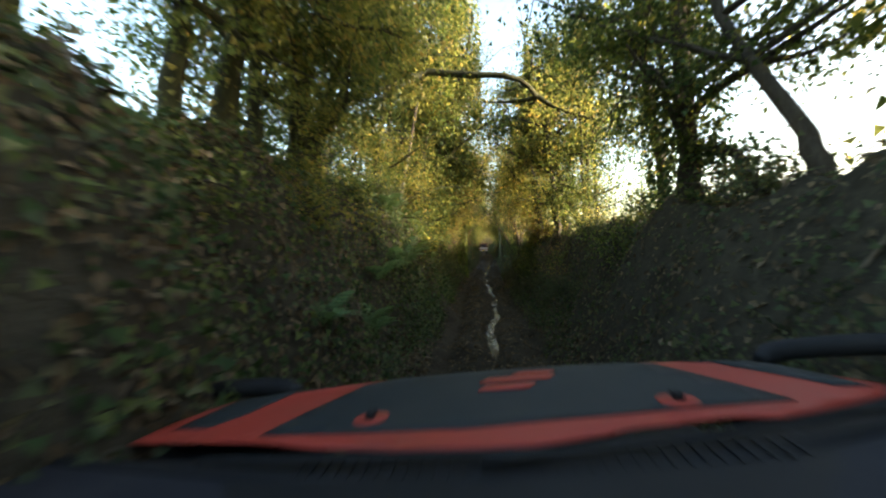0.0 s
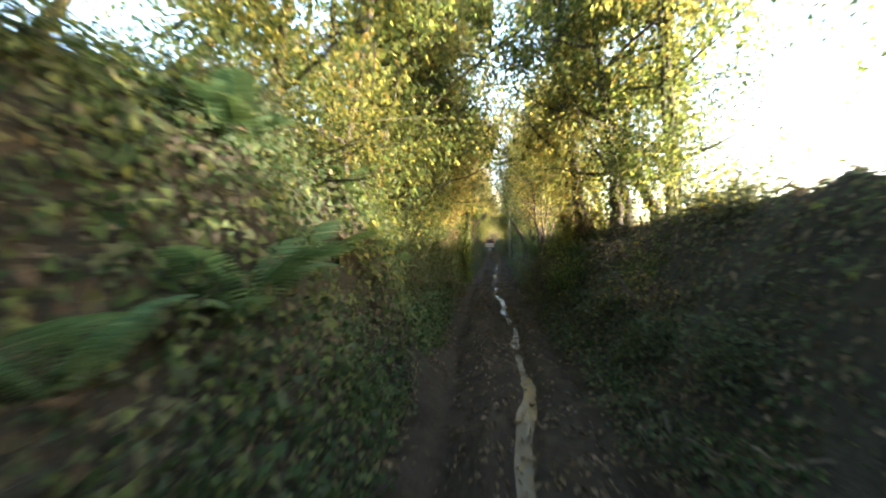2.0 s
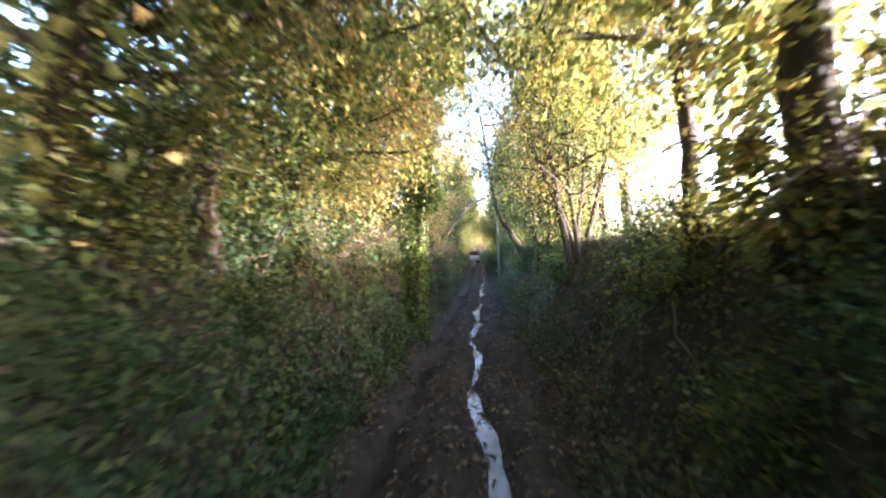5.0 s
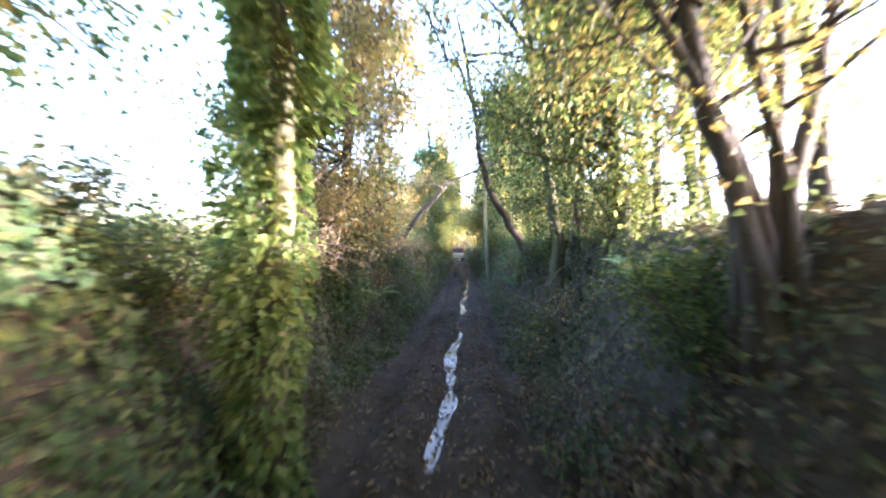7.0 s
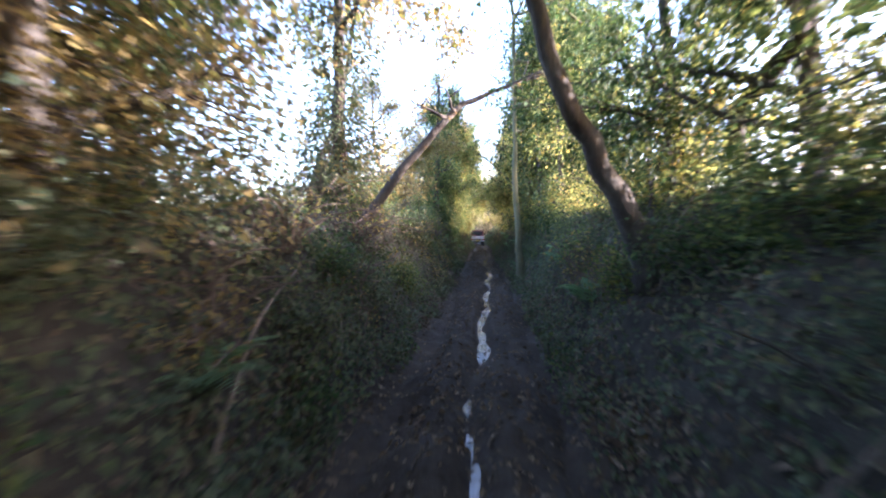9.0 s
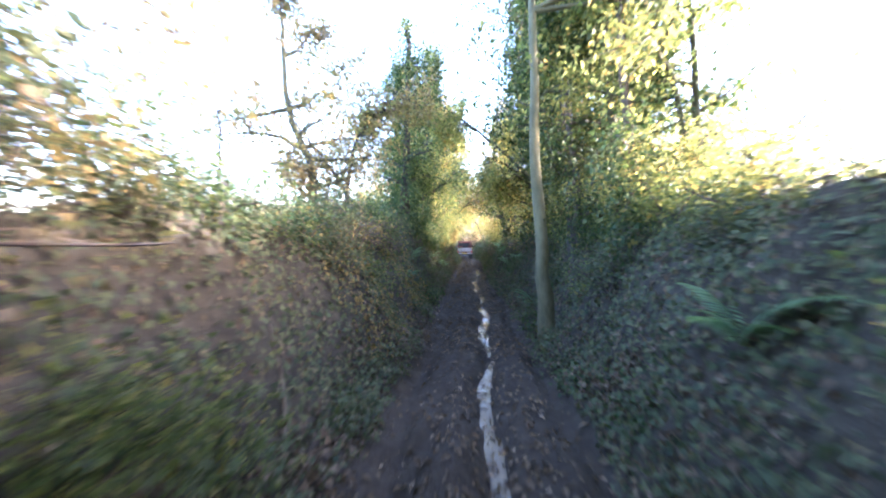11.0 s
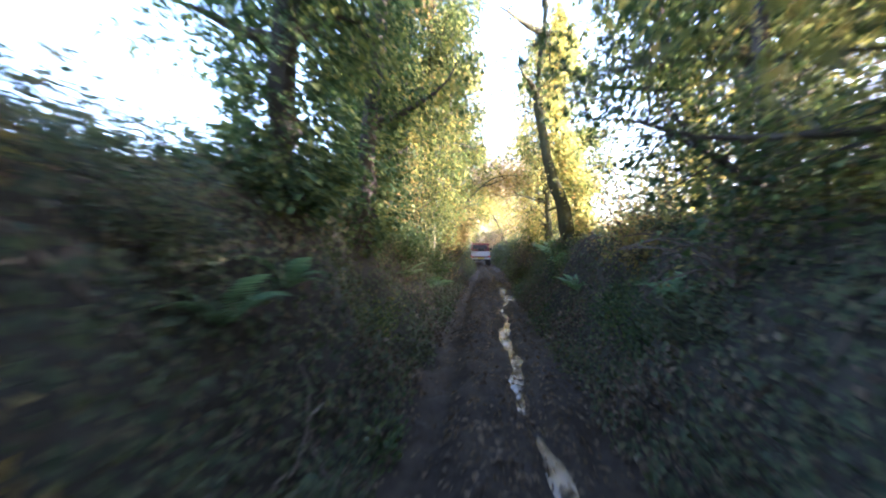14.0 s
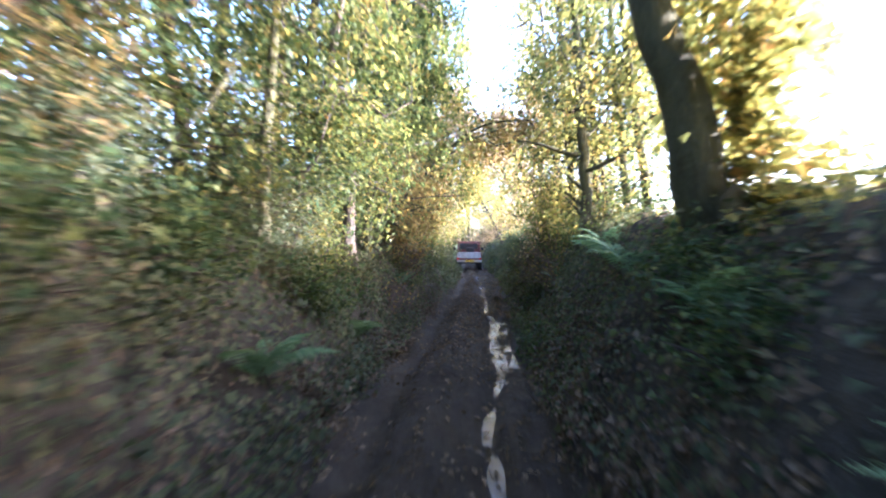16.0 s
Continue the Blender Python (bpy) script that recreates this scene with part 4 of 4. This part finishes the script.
# boughs that hang across the lane
for k, (s, y, over, mat) in enumerate([(-1, 12.8, 3.6, GR), (-1, 17.4, 3.2, YL), (1, 37.6, 2.8, YL),
                                       (-1, 52.0, 2.4, BR)]):
    x = s * 2.2
    tree(5400 + k, [(x, y, 0), (x - s * 0.3, y, over - 0.4), (x - s * 1.1, y + 0.3, over + 0.7), (x - s * 2.0, y + 0.6, over + 1.6)], 0.08, 11, 1.6, 4000, 0.10, mat, BARK_MOSSY, from_z=over - 0.6,
         label="leafy tree with boughs hanging across the lane", keep=0.6, droop=0.4)

# trees that close over the far stretch like a tunnel, and woods beyond the bend
for k in range(16):
    s = -1 if k % 2 else 1
    y = 54.5 + k * 1.15
    if s > 0 and k % 6:
        continue
    x = s * fill.uniform(1.9, 2.8) + float(lane_x(y))
    # pale leaf colours carry the sunlight and haze of the far stretch
    tree(5200 + k, [(x, y, 0), (x - s * 0.3, y, 2.2), (x - s * 1.2, y + 0.3, 4.0), (x - s * 2.2, y + 0.6, 5.2)], 0.09, 10, 1.9, 3000, 0.115, (YL, LEAF_STRAW_SUNLIT, YL, YL)[int(fill.integers(4))], BARK, from_z=1.9,
         label="tree arching over the far lane, sunlight put into its pale leaves", keep=0.6, droop=0.5)
for k in range(22):
    a = fill.uniform(-1, 1)
    x, y = a * 15 - 3.5, fill.uniform(76, 92)
    hgt = fill.uniform(6, 10)
    # leaves kept pale to imitate bright haze over the woods
    tree(5000 + k, [(x, y, 0), (x + fill.normal() * 0.3, y, hgt * 0.4), (x + fill.normal() * 0.6, y, hgt)], 0.16, 9, 3.0, 1600, 0.22, (YL, LEAF_STRAW_SUNLIT, YL, GR)[k % 4], BARK, from_z=0.8,
         spreadness=0.6, label="distant tree closing the view, sunlit haze put into its pale leaves", keep=1.0)

for k in range(9):
    shrub(6100 + k, -6.5 + k * 1.25, 77.5 + (k % 3) * 0.7, fill.uniform(2.6, 3.6), 1.3, 1500, 0.17, (GR, LEAF_COVER, YL)[k % 3], "dense dark thicket beyond the bend", "shrub", 12, 1.0)

for k, (x, y, h) in enumerate([(1.4, 74.5, 3.6), (2.6, 75.5, 3.0), (0.6, 76.5, 2.6)]):
    shrub(6200 + k, x, y, h, 1.0, 2600, 0.10, LEAF_STRAW_SUNLIT, "pale straw-coloured dry bush at the bend", "shrub", 34, 1.0)

# ---- cover on the banks ----
def patches(x, y):
    bare = np.where(x < 0, 0.35 + 0.65 * smooth(5.0, 8, y), 0.35 + 0.65 * smooth(11, 16, y))
    steep = np.hypot(1, (land(x + 0.05, y) - land(x - 0.05, y)) / 0.1)
    return np.clip(0.9 + 0.5 * wave(x * 0.9, y * 0.9, 21), 0.35, 1) * bare * np.clip(steep / 2.0, 0.4, 1)


def lane_litter(x, y):
    o = x - lane_x(y)
    rut = np.exp(-((o + 0.66) / 0.2) ** 2) + np.exp(-((o - 0.80) / 0.2) ** 2)
    return np.clip((0.85 + 0.6 * wave(x * 1.6, y * 1.6, 23)) * (1 - 0.8 * rut.clip(0, 1)), 0.06, 1) * (0.55 + 0.45 * smooth(0.5, 1.0, np.abs(o)))


ground_leaves("ivy_cover", 201, 125000, (-3.1, -0.9), (1.5, 55), 0.058, LEAF_COVER, 0.22, 0.1, "low ivy and bramble leaves covering the bank", "undergrowth", 0.6, patches)
ground_leaves("ivy_cover", 202, 120000, (0.9, 3.0), (1.5, 55), 0.056, LEAF_COVER, 0.2, 0.1, "low ivy and bramble leaves covering the bank", "undergrowth", 0.6, patches)
ground_leaves("ivy_cover", 206, 30000, (-2.9, -0.95), (7, 20), 0.062, LEAF_IVY, 0.2, 0.1, "dark ivy leaves covering the bank", "undergrowth", 0.6)
ground_leaves("ivy_cover", 209, 5000, (-2.9, -1.0), (2, 7.5), 0.065, LEAF_IVY, 0.15, 0.1, "dark ivy leaves covering the bank", "undergrowth", 0.6)
ground_leaves("fallen_leaves", 207, 6000, (-3.0, -0.95), (0.5, 6.8), 0.075, LEAF_LITTER, 0.06, 0.05, "brown fallen leaves lying on the bank", "leaf litter", 0.5)
ground_leaves("fallen_leaves", 203, 62000, (-1.4, 1.4), (1, 57), 0.066, LEAF_LITTER, 0.01, 0.0, "brown fallen leaves trodden into the mud", "leaf litter", 0.25, lane_litter)
ground_leaves("fallen_leaves", 204, 6500, (-2.6, -0.9), (8, 56), 0.07, LEAF_LITTER, 0.03, 0.05, "brown fallen leaves lying on the bank", "leaf litter", 0.3)
ground_leaves("fallen_leaves", 205, 20000, (0.9, 3.0), (1.5, 55), 0.075, LEAF_LITTER, 0.03, 0.05, "brown fallen leaves lying on the bank", "leaf litter", 0.3)

ground_leaves("ivy_cover", 211, 16000, (-3.1, -0.9), (55, 76), 0.10, LEAF_COVER, 0.25, 0.1, "low ivy and bramble leaves covering the bank", "undergrowth", 0.6)
ground_leaves("ivy_cover", 212, 16000, (0.9, 3.1), (55, 76), 0.10, LEAF_COVER, 0.25, 0.1, "low ivy and bramble leaves covering the bank", "undergrowth", 0.6)
ground_leaves("fallen_leaves", 213, 12000, (-1.5, 1.5), (57, 76), 0.08, LEAF_LITTER, 0.01, 0.0, "brown fallen leaves trodden into the mud", "leaf litter", 0.25, lane_litter)
ground_leaves("brown_leaves", 208, 8000, (-2.6, -1.1), (32.5, 38), 0.052, LEAF_BROWN, 0.15, 0.1, "golden-brown leaves on the slope of the bank", "undergrowth", 0.6)

for k, (x, y, b) in enumerate(FERNS):
    fern(400 + k, x, y, 9 + k % 3, b)

# larger dead branches that catch the light
for name, nodes, r in (("dead_branch", [(-1.35, 9.85, 0.95), (-1.4, 10.15, 1.25), (-1.42, 10.4, 1.42), (-1.5, 10.75, 1.48), (-1.7, 11.2, 1.5)], 0.017),                        ("dead_branch", [(1.45, 24.3, 1.0), (1.55, 23.8, 1.2), (1.75, 23.4, 1.5)], 0.016),
                       ("dead_branch", [(-1.25, 24.3, 0.75), (-1.4, 25.0, 1.0), (-1.6, 26.0, 1.3)], 0.02)):
    nodes = np.array(nodes)
    nodes[:, 2] = np.maximum(land(nodes[:, 0], nodes[:, 1]) + 0.04, nodes[:, 2] - 0.15)
    nodes[0, 2] = land(nodes[0, 0], nodes[0, 1]) - 0.02
    line = curve_points(nodes, 16)
    v, f = tube(line, np.linspace(r, r * 0.45, 16), 7, np.random.default_rng(int(r * 1e4)), 0.08)
    tagged(piece(name, mesh_from(name, v, f, DEADWOOD, True)), "pale bare branch lying against the bank", "branch")

# dead sticks and roots on the banks
sticks = np.random.default_rng(91)
for k in range(46):
    s = -1 if k % 2 else 1
    y = sticks.uniform(2, 54)
    x = s * sticks.uniform(1.25, 2.2)
    a, L = sticks.uniform(0, 6.28), sticks.uniform(0.4, 1.3)
    line = np.stack([x + np.cos(a) * np.linspace(-0.5, 0.5, 7) * L * 0.5, y + np.sin(a) * np.linspace(-0.5, 0.5, 7) * L, np.zeros(7)], -1)
    line[:, :2] += sticks.normal(size=(7, 2)) * 0.025
    line[:, 2] = land(line[:, 0], line[:, 1]) + 0.05
    v, f = tube(line, np.linspace(0.018, 0.007, 7), 6, sticks, 0.08)
    tagged(piece("fallen_branch", mesh_from("fallen_branch", v, f, DEADWOOD, True)), "pale dead stick lying on the bank", "branch", "sticks on the banks")

# ---- cars ----
def paint(name, col, rough=0.4, dirt=(0.10, 0.075, 0.05), amount=0.35, spec=0.5, metal=0.0):
    m, t, out = material(name)
    g = noise_tex(t, 4, 6, 0.65)
    f = ramp(t, g, [(0.45, (0, 0, 0)), (0.8, (amount,) * 3)])
    p = node(t, "ShaderNodeBsdfPrincipled", Roughness=rough, Metallic=metal)
    p.inputs["Specular IOR Level"].default_value = spec
    t.links.new(mix(t, f, col, dirt), p.inputs["Base Color"])
    t.links.new(bump(t, noise_tex(t, 220, 2), 0.15, 0.002), p.inputs["Normal"])
    t.links.new(p.outputs[0], out.inputs[0])
    return m


RED = paint("red_paint", (0.36, 0.045, 0.03), 0.5, spec=0.35)
BLACK_FILM = paint("matt_black_film", (0.022, 0.027, 0.030), 0.6, (0.05, 0.05, 0.045), spec=0.25)
WHITE_PAINT = paint("white_paint", (0.36, 0.36, 0.35), 0.5, amount=0.8)
DARK_RED = paint("dark_red_paint", (0.10, 0.014, 0.014), 0.45, amount=0.7)
TRIM = paint("black_plastic", (0.012, 0.013, 0.015), 0.6, (0.04, 0.034, 0.028), spec=0.25)
RUBBER = paint("tyre_rubber", (0.02, 0.02, 0.02), 0.85, (0.09, 0.07, 0.05), 0.8)
DASH = paint("grey_dashboard", (0.020, 0.021, 0.027), 0.7, (0.06, 0.06, 0.065), 0.25, 0.25)
STEEL = paint("dull_steel", (0.45, 0.45, 0.45), 0.4, metal=0.9)
LAMP_RED = paint("red_lamp", (0.5, 0.02, 0.02), 0.2, amount=0.1)
YELLOW_PLATE = paint("yellow_plate", (0.75, 0.55, 0.05), 0.4, amount=0.2)
DARK_GLASS = paint("dark_glass", (0.02, 0.022, 0.025), 0.28, amount=0.3, spec=0.3)


def box(cx, cy, cz, sx, sy, sz, bevel=0.01, taper=1.0):
    bm = bmesh.new()
    bmesh.ops.create_cube(bm, size=1)
    for v in bm.verts:
        k = taper if v.co.z > 0 else 1.0
        v.co = Vector((v.co.x * sx * k, v.co.y * sy * k, v.co.z * sz))
    bmesh.ops.bevel(bm, geom=list(bm.edges), offset=bevel, segments=2, affect="EDGES", profile=0.6)
    bmesh.ops.translate(bm, verts=bm.verts, vec=(cx, cy, cz))
    return bm


def slab(outline, z, thick):
    """A flat plate from an outline in x, y at height z(x, y) with a thickness."""
    bm = bmesh.new()
    lo = [bm.verts.new((x, y, z(x, y) - thick)) for x, y in outline]
    hi = [bm.verts.new((x, y, z(x, y))) for x, y in outline]
    bm.faces.new(hi)
    bm.faces.new(lo[::-1])
    for k in range(len(outline)):
        n = (k + 1) % len(outline)
        bm.faces.new((lo[k], lo[n], hi[n], hi[k]))
    bmesh.ops.recalc_face_normals(bm, faces=bm.faces)
    return bm


def wheel(parent, x, y, z, r, w, side):
    rings = [(r * 0.62, -w / 2), (r * 0.93, -w / 2), (r, -w * 0.36), (r, w * 0.36), (r * 0.93, w / 2), (r * 0.62, w / 2)]
    bm = bmesh.new()
    n = 28
    loops = []
    for rad, ox in rings:
        loops.append([bm.verts.new((ox, math.cos(a) * rad * (1 + 0.012 * (k % 2)), math.sin(a) * rad * (1 + 0.012 * (k % 2)))) for k, a in ((q, q * 2 * math.pi / n) for q in range(n))])
    for a, b in zip(loops, loops[1:] + loops[:1]):
        for k in range(n):
            bm.faces.new((a[k], a[(k + 1) % n], b[(k + 1) % n], b[k]))
    bmesh.ops.recalc_face_normals(bm, faces=bm.faces)
    ob = part("wheel", bm, RUBBER, parent, "muddy black tyre", m=Matrix.Translation((x, y, z)))
    bm = bmesh.new()
    bmesh.ops.create_cone(bm, cap_ends=True, segments=20, radius1=r * 0.62, radius2=r * 0.5, depth=w * 0.7, matrix=pose(0, 0, 0, 0, 90 * side, 0))
    part("rim", bm, STEEL, ob)
    return ob


def own_car():
    """The off-road car at the head of the lane: its bonnet and dashboard are seen from the driver's place."""
    car = new("off_road_car")
    car.matrix_basis = pose(0.11 + 0.117, 2.15, 0.007, 0, -6.5, 0)
    tagged(car, "red off-road car with matt black bonnet film, standing in the lane", "car")

    def top(x, y):
        return 1.030 - 0.035 * max(y, 0) ** 2 * 2 - 0.02 * (x / 0.8) ** 2 - 0.10 * max(y - 0.36, 0) * 2

    def strip(name, outline, lift, mat, label="", thick=0.004, steps=10):
        """A film laid over the curved bonnet, cut fine enough to follow it."""
        bm = slab(outline, lambda x, y: 0.0, 0.004)
        for ax in range(2):
            for k in range(-20, 21):
                no = (1, 0, 0) if ax == 0 else (0, 1, 0)
                co = (k * 0.08, 0, 0) if ax == 0 else (0, k * 0.06, 0)
                bmesh.ops.bisect_plane(bm, geom=bm.verts[:] + bm.edges[:] + bm.faces[:], plane_co=co, plane_no=no)
        for v in bm.verts:
            v.co.z = top(v.co.x, v.co.y) + lift + (0 if v.co.z > -0.002 else -thick)
        return part(name, bm, mat, car, label, True)
    strip("bonnet", [(-1.31, 0.05), (-1.05, -0.01), (-0.78, -0.07), (-0.55, -0.145), (-0.32, -0.185), (-0.1, -0.205), (0.03, -0.205), (0.2, -0.167), (0.24, -0.145), (0.39, -0.12), (0.52, -0.096), (0.64, -0.10), (0.75, -0.066), (0.98, 0.027),
                     (1.05, 0.105), (0.99, 0.17), (0.90, 0.25), (0.815, 0.40), (0.70, 0.50), (0.42, 0.56), (-0.46, 0.56), (-0.80, 0.54), (-1.0, 0.46), (-1.17, 0.35), (-1.276, 0.178)], 0.0, RED, "red bonnet edge", 0.008)
    strip("bonnet_film", [(-0.78, -0.035), (-0.48, -0.08), (-0.15, -0.105), (0.25, -0.07), (0.73, -0.01), (0.52, 0.36), (0.45, 0.545), (-0.47, 0.545), (-0.55, 0.38)], 0.004, BLACK_FILM, "matt black film over the bonnet's middle")
    for s in (-1, 1):
        o = [(0.99, 0.088), (0.91, 0.089), (0.851, 0.175), (0.758, 0.295), (0.66, 0.48), (0.78, 0.42), (0.90, 0.298), (0.955, 0.187)]
        if s < 0:
            o = [(-1.19, 0.11), (-1.045, 0.076), (-0.955, 0.174), (-0.86, 0.40), (-0.74, 0.52), (-0.92, 0.48), (-1.11, 0.37)]
        strip("side_film", o, 0.004, BLACK_FILM)
        d = [(s * 0.44 + math.cos(a) * 0.055, math.sin(a) * 0.045) for a in (k * math.pi / 8 for k in range(16))]
        strip("nozzle_cutout", d, 0.008, RED)
        part("washer_nozzle", box(s * 0.44, 0.0, top(0.44, 0) + 0.02, 0.028, 0.035, 0.024, 0.006), TRIM, car)
        bm = slab([(s * 0.80, -0.4), (s * 0.80, 0.42), (s * 0.90, 0.46), (s * 1.2, 0.3), (s * 1.3, -0.4)][::s], lambda x, y: 0.93 - 0.05 * max(y, 0), 0.3)
        part("wing", bm, TRIM, car, "dark wing")
        v, f = tube(curve_points([(s * 1.85, 0.50, 0.93), (s * 1.62, 0.57, 0.945), (s * 1.38, 0.62, 0.95), (s * 1.12, 0.64, 0.94), (s * 1.0 + 0.02, 0.60, 0.92)], 14), [0.045] * 12 + [0.04, 0.03], 12)
        piece("wing_moulding", mesh_from("wing_moulding", v, f, TRIM, True), car, "rounded black moulding along the wing")
    # a plain slanted badge of three bars
    for k, (x0, x1, y0, y1) in enumerate([(0.00, 0.13, 0.300, 0.335), (-0.115, 0.125, 0.235, 0.285), (-0.12, 0.05, 0.150, 0.205)]):
        strip("badge_bar", [(x0, y0), (x1, y0), (x1 + 0.03, y1), (x0 + 0.03, y1)], 0.009, RED)
    # scuttle, wipers, dashboard
    strip("scuttle", [(-1.25, -0.44), (1.0, -0.44), (1.02, -0.06), (0.56, -0.125), (0.22, -0.175), (-0.1, -0.21), (-0.45, -0.195), (-0.8, -0.145), (-1.28, -0.06)], -0.012, TRIM, "black ribbed scuttle panel")
    for k in range(34):
        x = -0.55 + k * 0.034
        part("vent_rib", box(x, -0.235 - 0.03 * math.cos(x * 3), 1.0165, 0.007, 0.07, 0.005, 0.001), TRIM, car)
    for pts in ([(-0.85, -0.20, 1.03), (-0.4, -0.245, 1.04), (0.05, -0.26, 1.04)], [(-0.1, -0.285, 1.04), (0.35, -0.23, 1.04), (0.85, -0.12, 1.03)]):
        v, f = tube(curve_points(pts, 12), [0.009] * 12, 6)
        w = piece("wiper", mesh_from("wiper", v, f, TRIM, True), car)
        v, f = tube(curve_points([tuple(np.array(p) + [0, 0.012, -0.01]) for p in pts], 12), [0.004] * 12, 5)
        piece("blade_spring", mesh_from("blade_spring", v, f, STEEL), w)
    dash = slab([(-1.2, -1.0), (0.9, -1.0), (1.0, -0.10), (0.80, -0.168), (0.556, -0.241), (0.30, -0.304), (0.07, -0.322), (-0.19, -0.313), (-0.51, -0.274), (-0.935, -0.204), (-1.36, -0.12), (-1.6, -0.02)], lambda x, y: 1.0 + 0.03 * (y < -0.6), 0.3)
    seal = curve_points([(-1.6, -0.01, 1.0), (-1.36, -0.11, 1.0), (-0.935, -0.194, 1.0), (-0.51, -0.264, 1.0), (-0.06, -0.312, 1.0), (0.30, -0.294, 1.0), (0.80, -0.158, 1.0), (1.0, -0.09, 1.0)], 30)
    v, f = tube(seal, [0.016] * 30, 8)
    piece("windscreen_seal", mesh_from("windscreen_seal", v, f, TRIM, True), car, "black rubber windscreen seal")
    part("dashboard", dash, DASH, car, "grey plastic dashboard")
    for s in (-1, 1):
        for k in range(14):
            part("demister_slot", box(s * (0.30 + k * 0.026), -0.41 + 0.001 * k * k * 0.5, 1.003, 0.018, 0.014, 0.006, 0.001), TRIM, car)
        v, f = tube([(s * 0.80, -0.46, 0.98), (s * 0.66, -1.42, 1.70)], [0.04, 0.035], 8)
        piece("windscreen_pillar", mesh_from("windscreen_pillar", v, f, DASH, True), car)
        part("door", box(s * 0.80, -1.45, 0.70, 0.06, 1.1, 0.62, 0.02), RED, car)
        part("rear_pillar", box(s * 0.68, -2.25, 1.30, 0.06, 0.10, 0.75, 0.02), RED, car)
        part("headlight", box(s * 0.55, 0.53, 0.80, 0.2, 0.06, 0.18, 0.03), WHITE_PAINT, car)
        wheel(car, s * 0.72, 0.12, 0.32 - 0.08 * s, 0.34, 0.22, s)
        wheel(car, s * 0.72, -2.05, 0.32 - 0.08 * s, 0.34, 0.22, s)
    part("roof", box(0, -1.66, 1.75, 1.44, 1.3, 0.06, 0.025), RED, car)
    part("tailgate", box(0, -2.33, 0.9, 1.5, 0.06, 0.8, 0.03), RED, car)
    part("floor_pan", box(0, -1.1, 0.48, 1.5, 2.5, 0.12, 0.02), TRIM, car)
    part("grille", box(0, 0.52, 0.80, 0.8, 0.05, 0.24, 0.02), TRIM, car)
    part("bumper", box(0, 0.60, 0.55, 1.55, 0.14, 0.2, 0.04), TRIM, car)


own_car()


def pickup(x, y, z):
    """The car that goes ahead down the lane, seen from behind."""
    car = new("pickup_truck")
    car.matrix_basis = pose(x, y, z, 0, 0, 3)
    tagged(car, "muddy red pickup with a white tailgate, standing in the lane", "car")
    part("chassis", box(0, 1.9, 0.52, 1.3, 3.6, 0.18, 0.03), TRIM, car)
    part("load_bed", box(0, 0.75, 0.86, 1.52, 1.4, 0.5, 0.04), DARK_RED, car)
    part("tailgate", box(0, 0.02, 0.93, 1.42, 0.06, 0.36, 0.015), WHITE_PAINT, car, "white painted tailgate")
    part("bumper", box(0, -0.08, 0.58, 1.5, 0.12, 0.14, 0.02), STEEL, car)
    plate = part("number_plate", box(0.02, -0.155, 0.60, 0.5, 0.016, 0.11, 0.003), YELLOW_PLATE, car, "yellow plate with dark bars")
    for k in range(6):
        part("plate_bar", box(-0.17 + k * 0.075, -0.166, 0.60, 0.035, 0.006, 0.07, 0.001), TRIM, plate)
    cab = box(0, 2.15, 1.0, 1.5, 1.4, 0.8, 0.05)
    part("cab", cab, DARK_RED, car)
    part("rear_window", box(0, 1.43, 1.47, 1.15, 0.04, 0.38, 0.02), DARK_GLASS, car)
    part("cab_roof", box(0, 2.1, 1.75, 1.36, 1.3, 0.07, 0.03), DARK_RED, car)
    for s in (-1, 1):
        for yy in (0.12, 1.4):
            part("roll_bar", box(s * 0.66, yy, 1.38, 0.05, 0.05, 0.62, 0.01), DARK_RED, car)
        part("side_rail", box(s * 0.66, 0.76, 1.68, 0.05, 1.3, 0.05, 0.012), DARK_RED, car)
        part("cab_pillar", box(s * 0.64, 1.5, 1.55, 0.09, 0.1, 0.4, 0.02), DARK_RED, car)
        part("tail_lamp", box(s * 0.67, -0.03, 0.72, 0.12, 0.05, 0.10, 0.01), LAMP_RED, car)
        part("mud_flap", box(s * 0.6, 0.15, 0.36, 0.28, 0.02, 0.3, 0.004), RUBBER, car)
        part("mirror", box(s * 0.92, 2.5, 1.3, 0.16, 0.06, 0.2, 0.02), TRIM, car)
        wheel(car, s * 0.66, 0.55, 0.37, 0.38, 0.24, s)
        wheel(car, s * 0.66, 3.1, 0.37, 0.38, 0.24, s)
    part("cross_rail", box(0, 0.12, 1.68, 1.36, 0.05, 0.05, 0.012), DARK_RED, car)
    part("bonnet", box(0, 3.4, 0.95, 1.4, 1.2, 0.5, 0.06), DARK_RED, car)
    part("spare_wheel_carrier", box(0.1, 1.1, 1.25, 0.5, 0.5, 0.3, 0.05), TRIM, car, "dark load in the bed")


pickup(-0.3 + float(lane_x(67.5)), 67.5, 0.0)
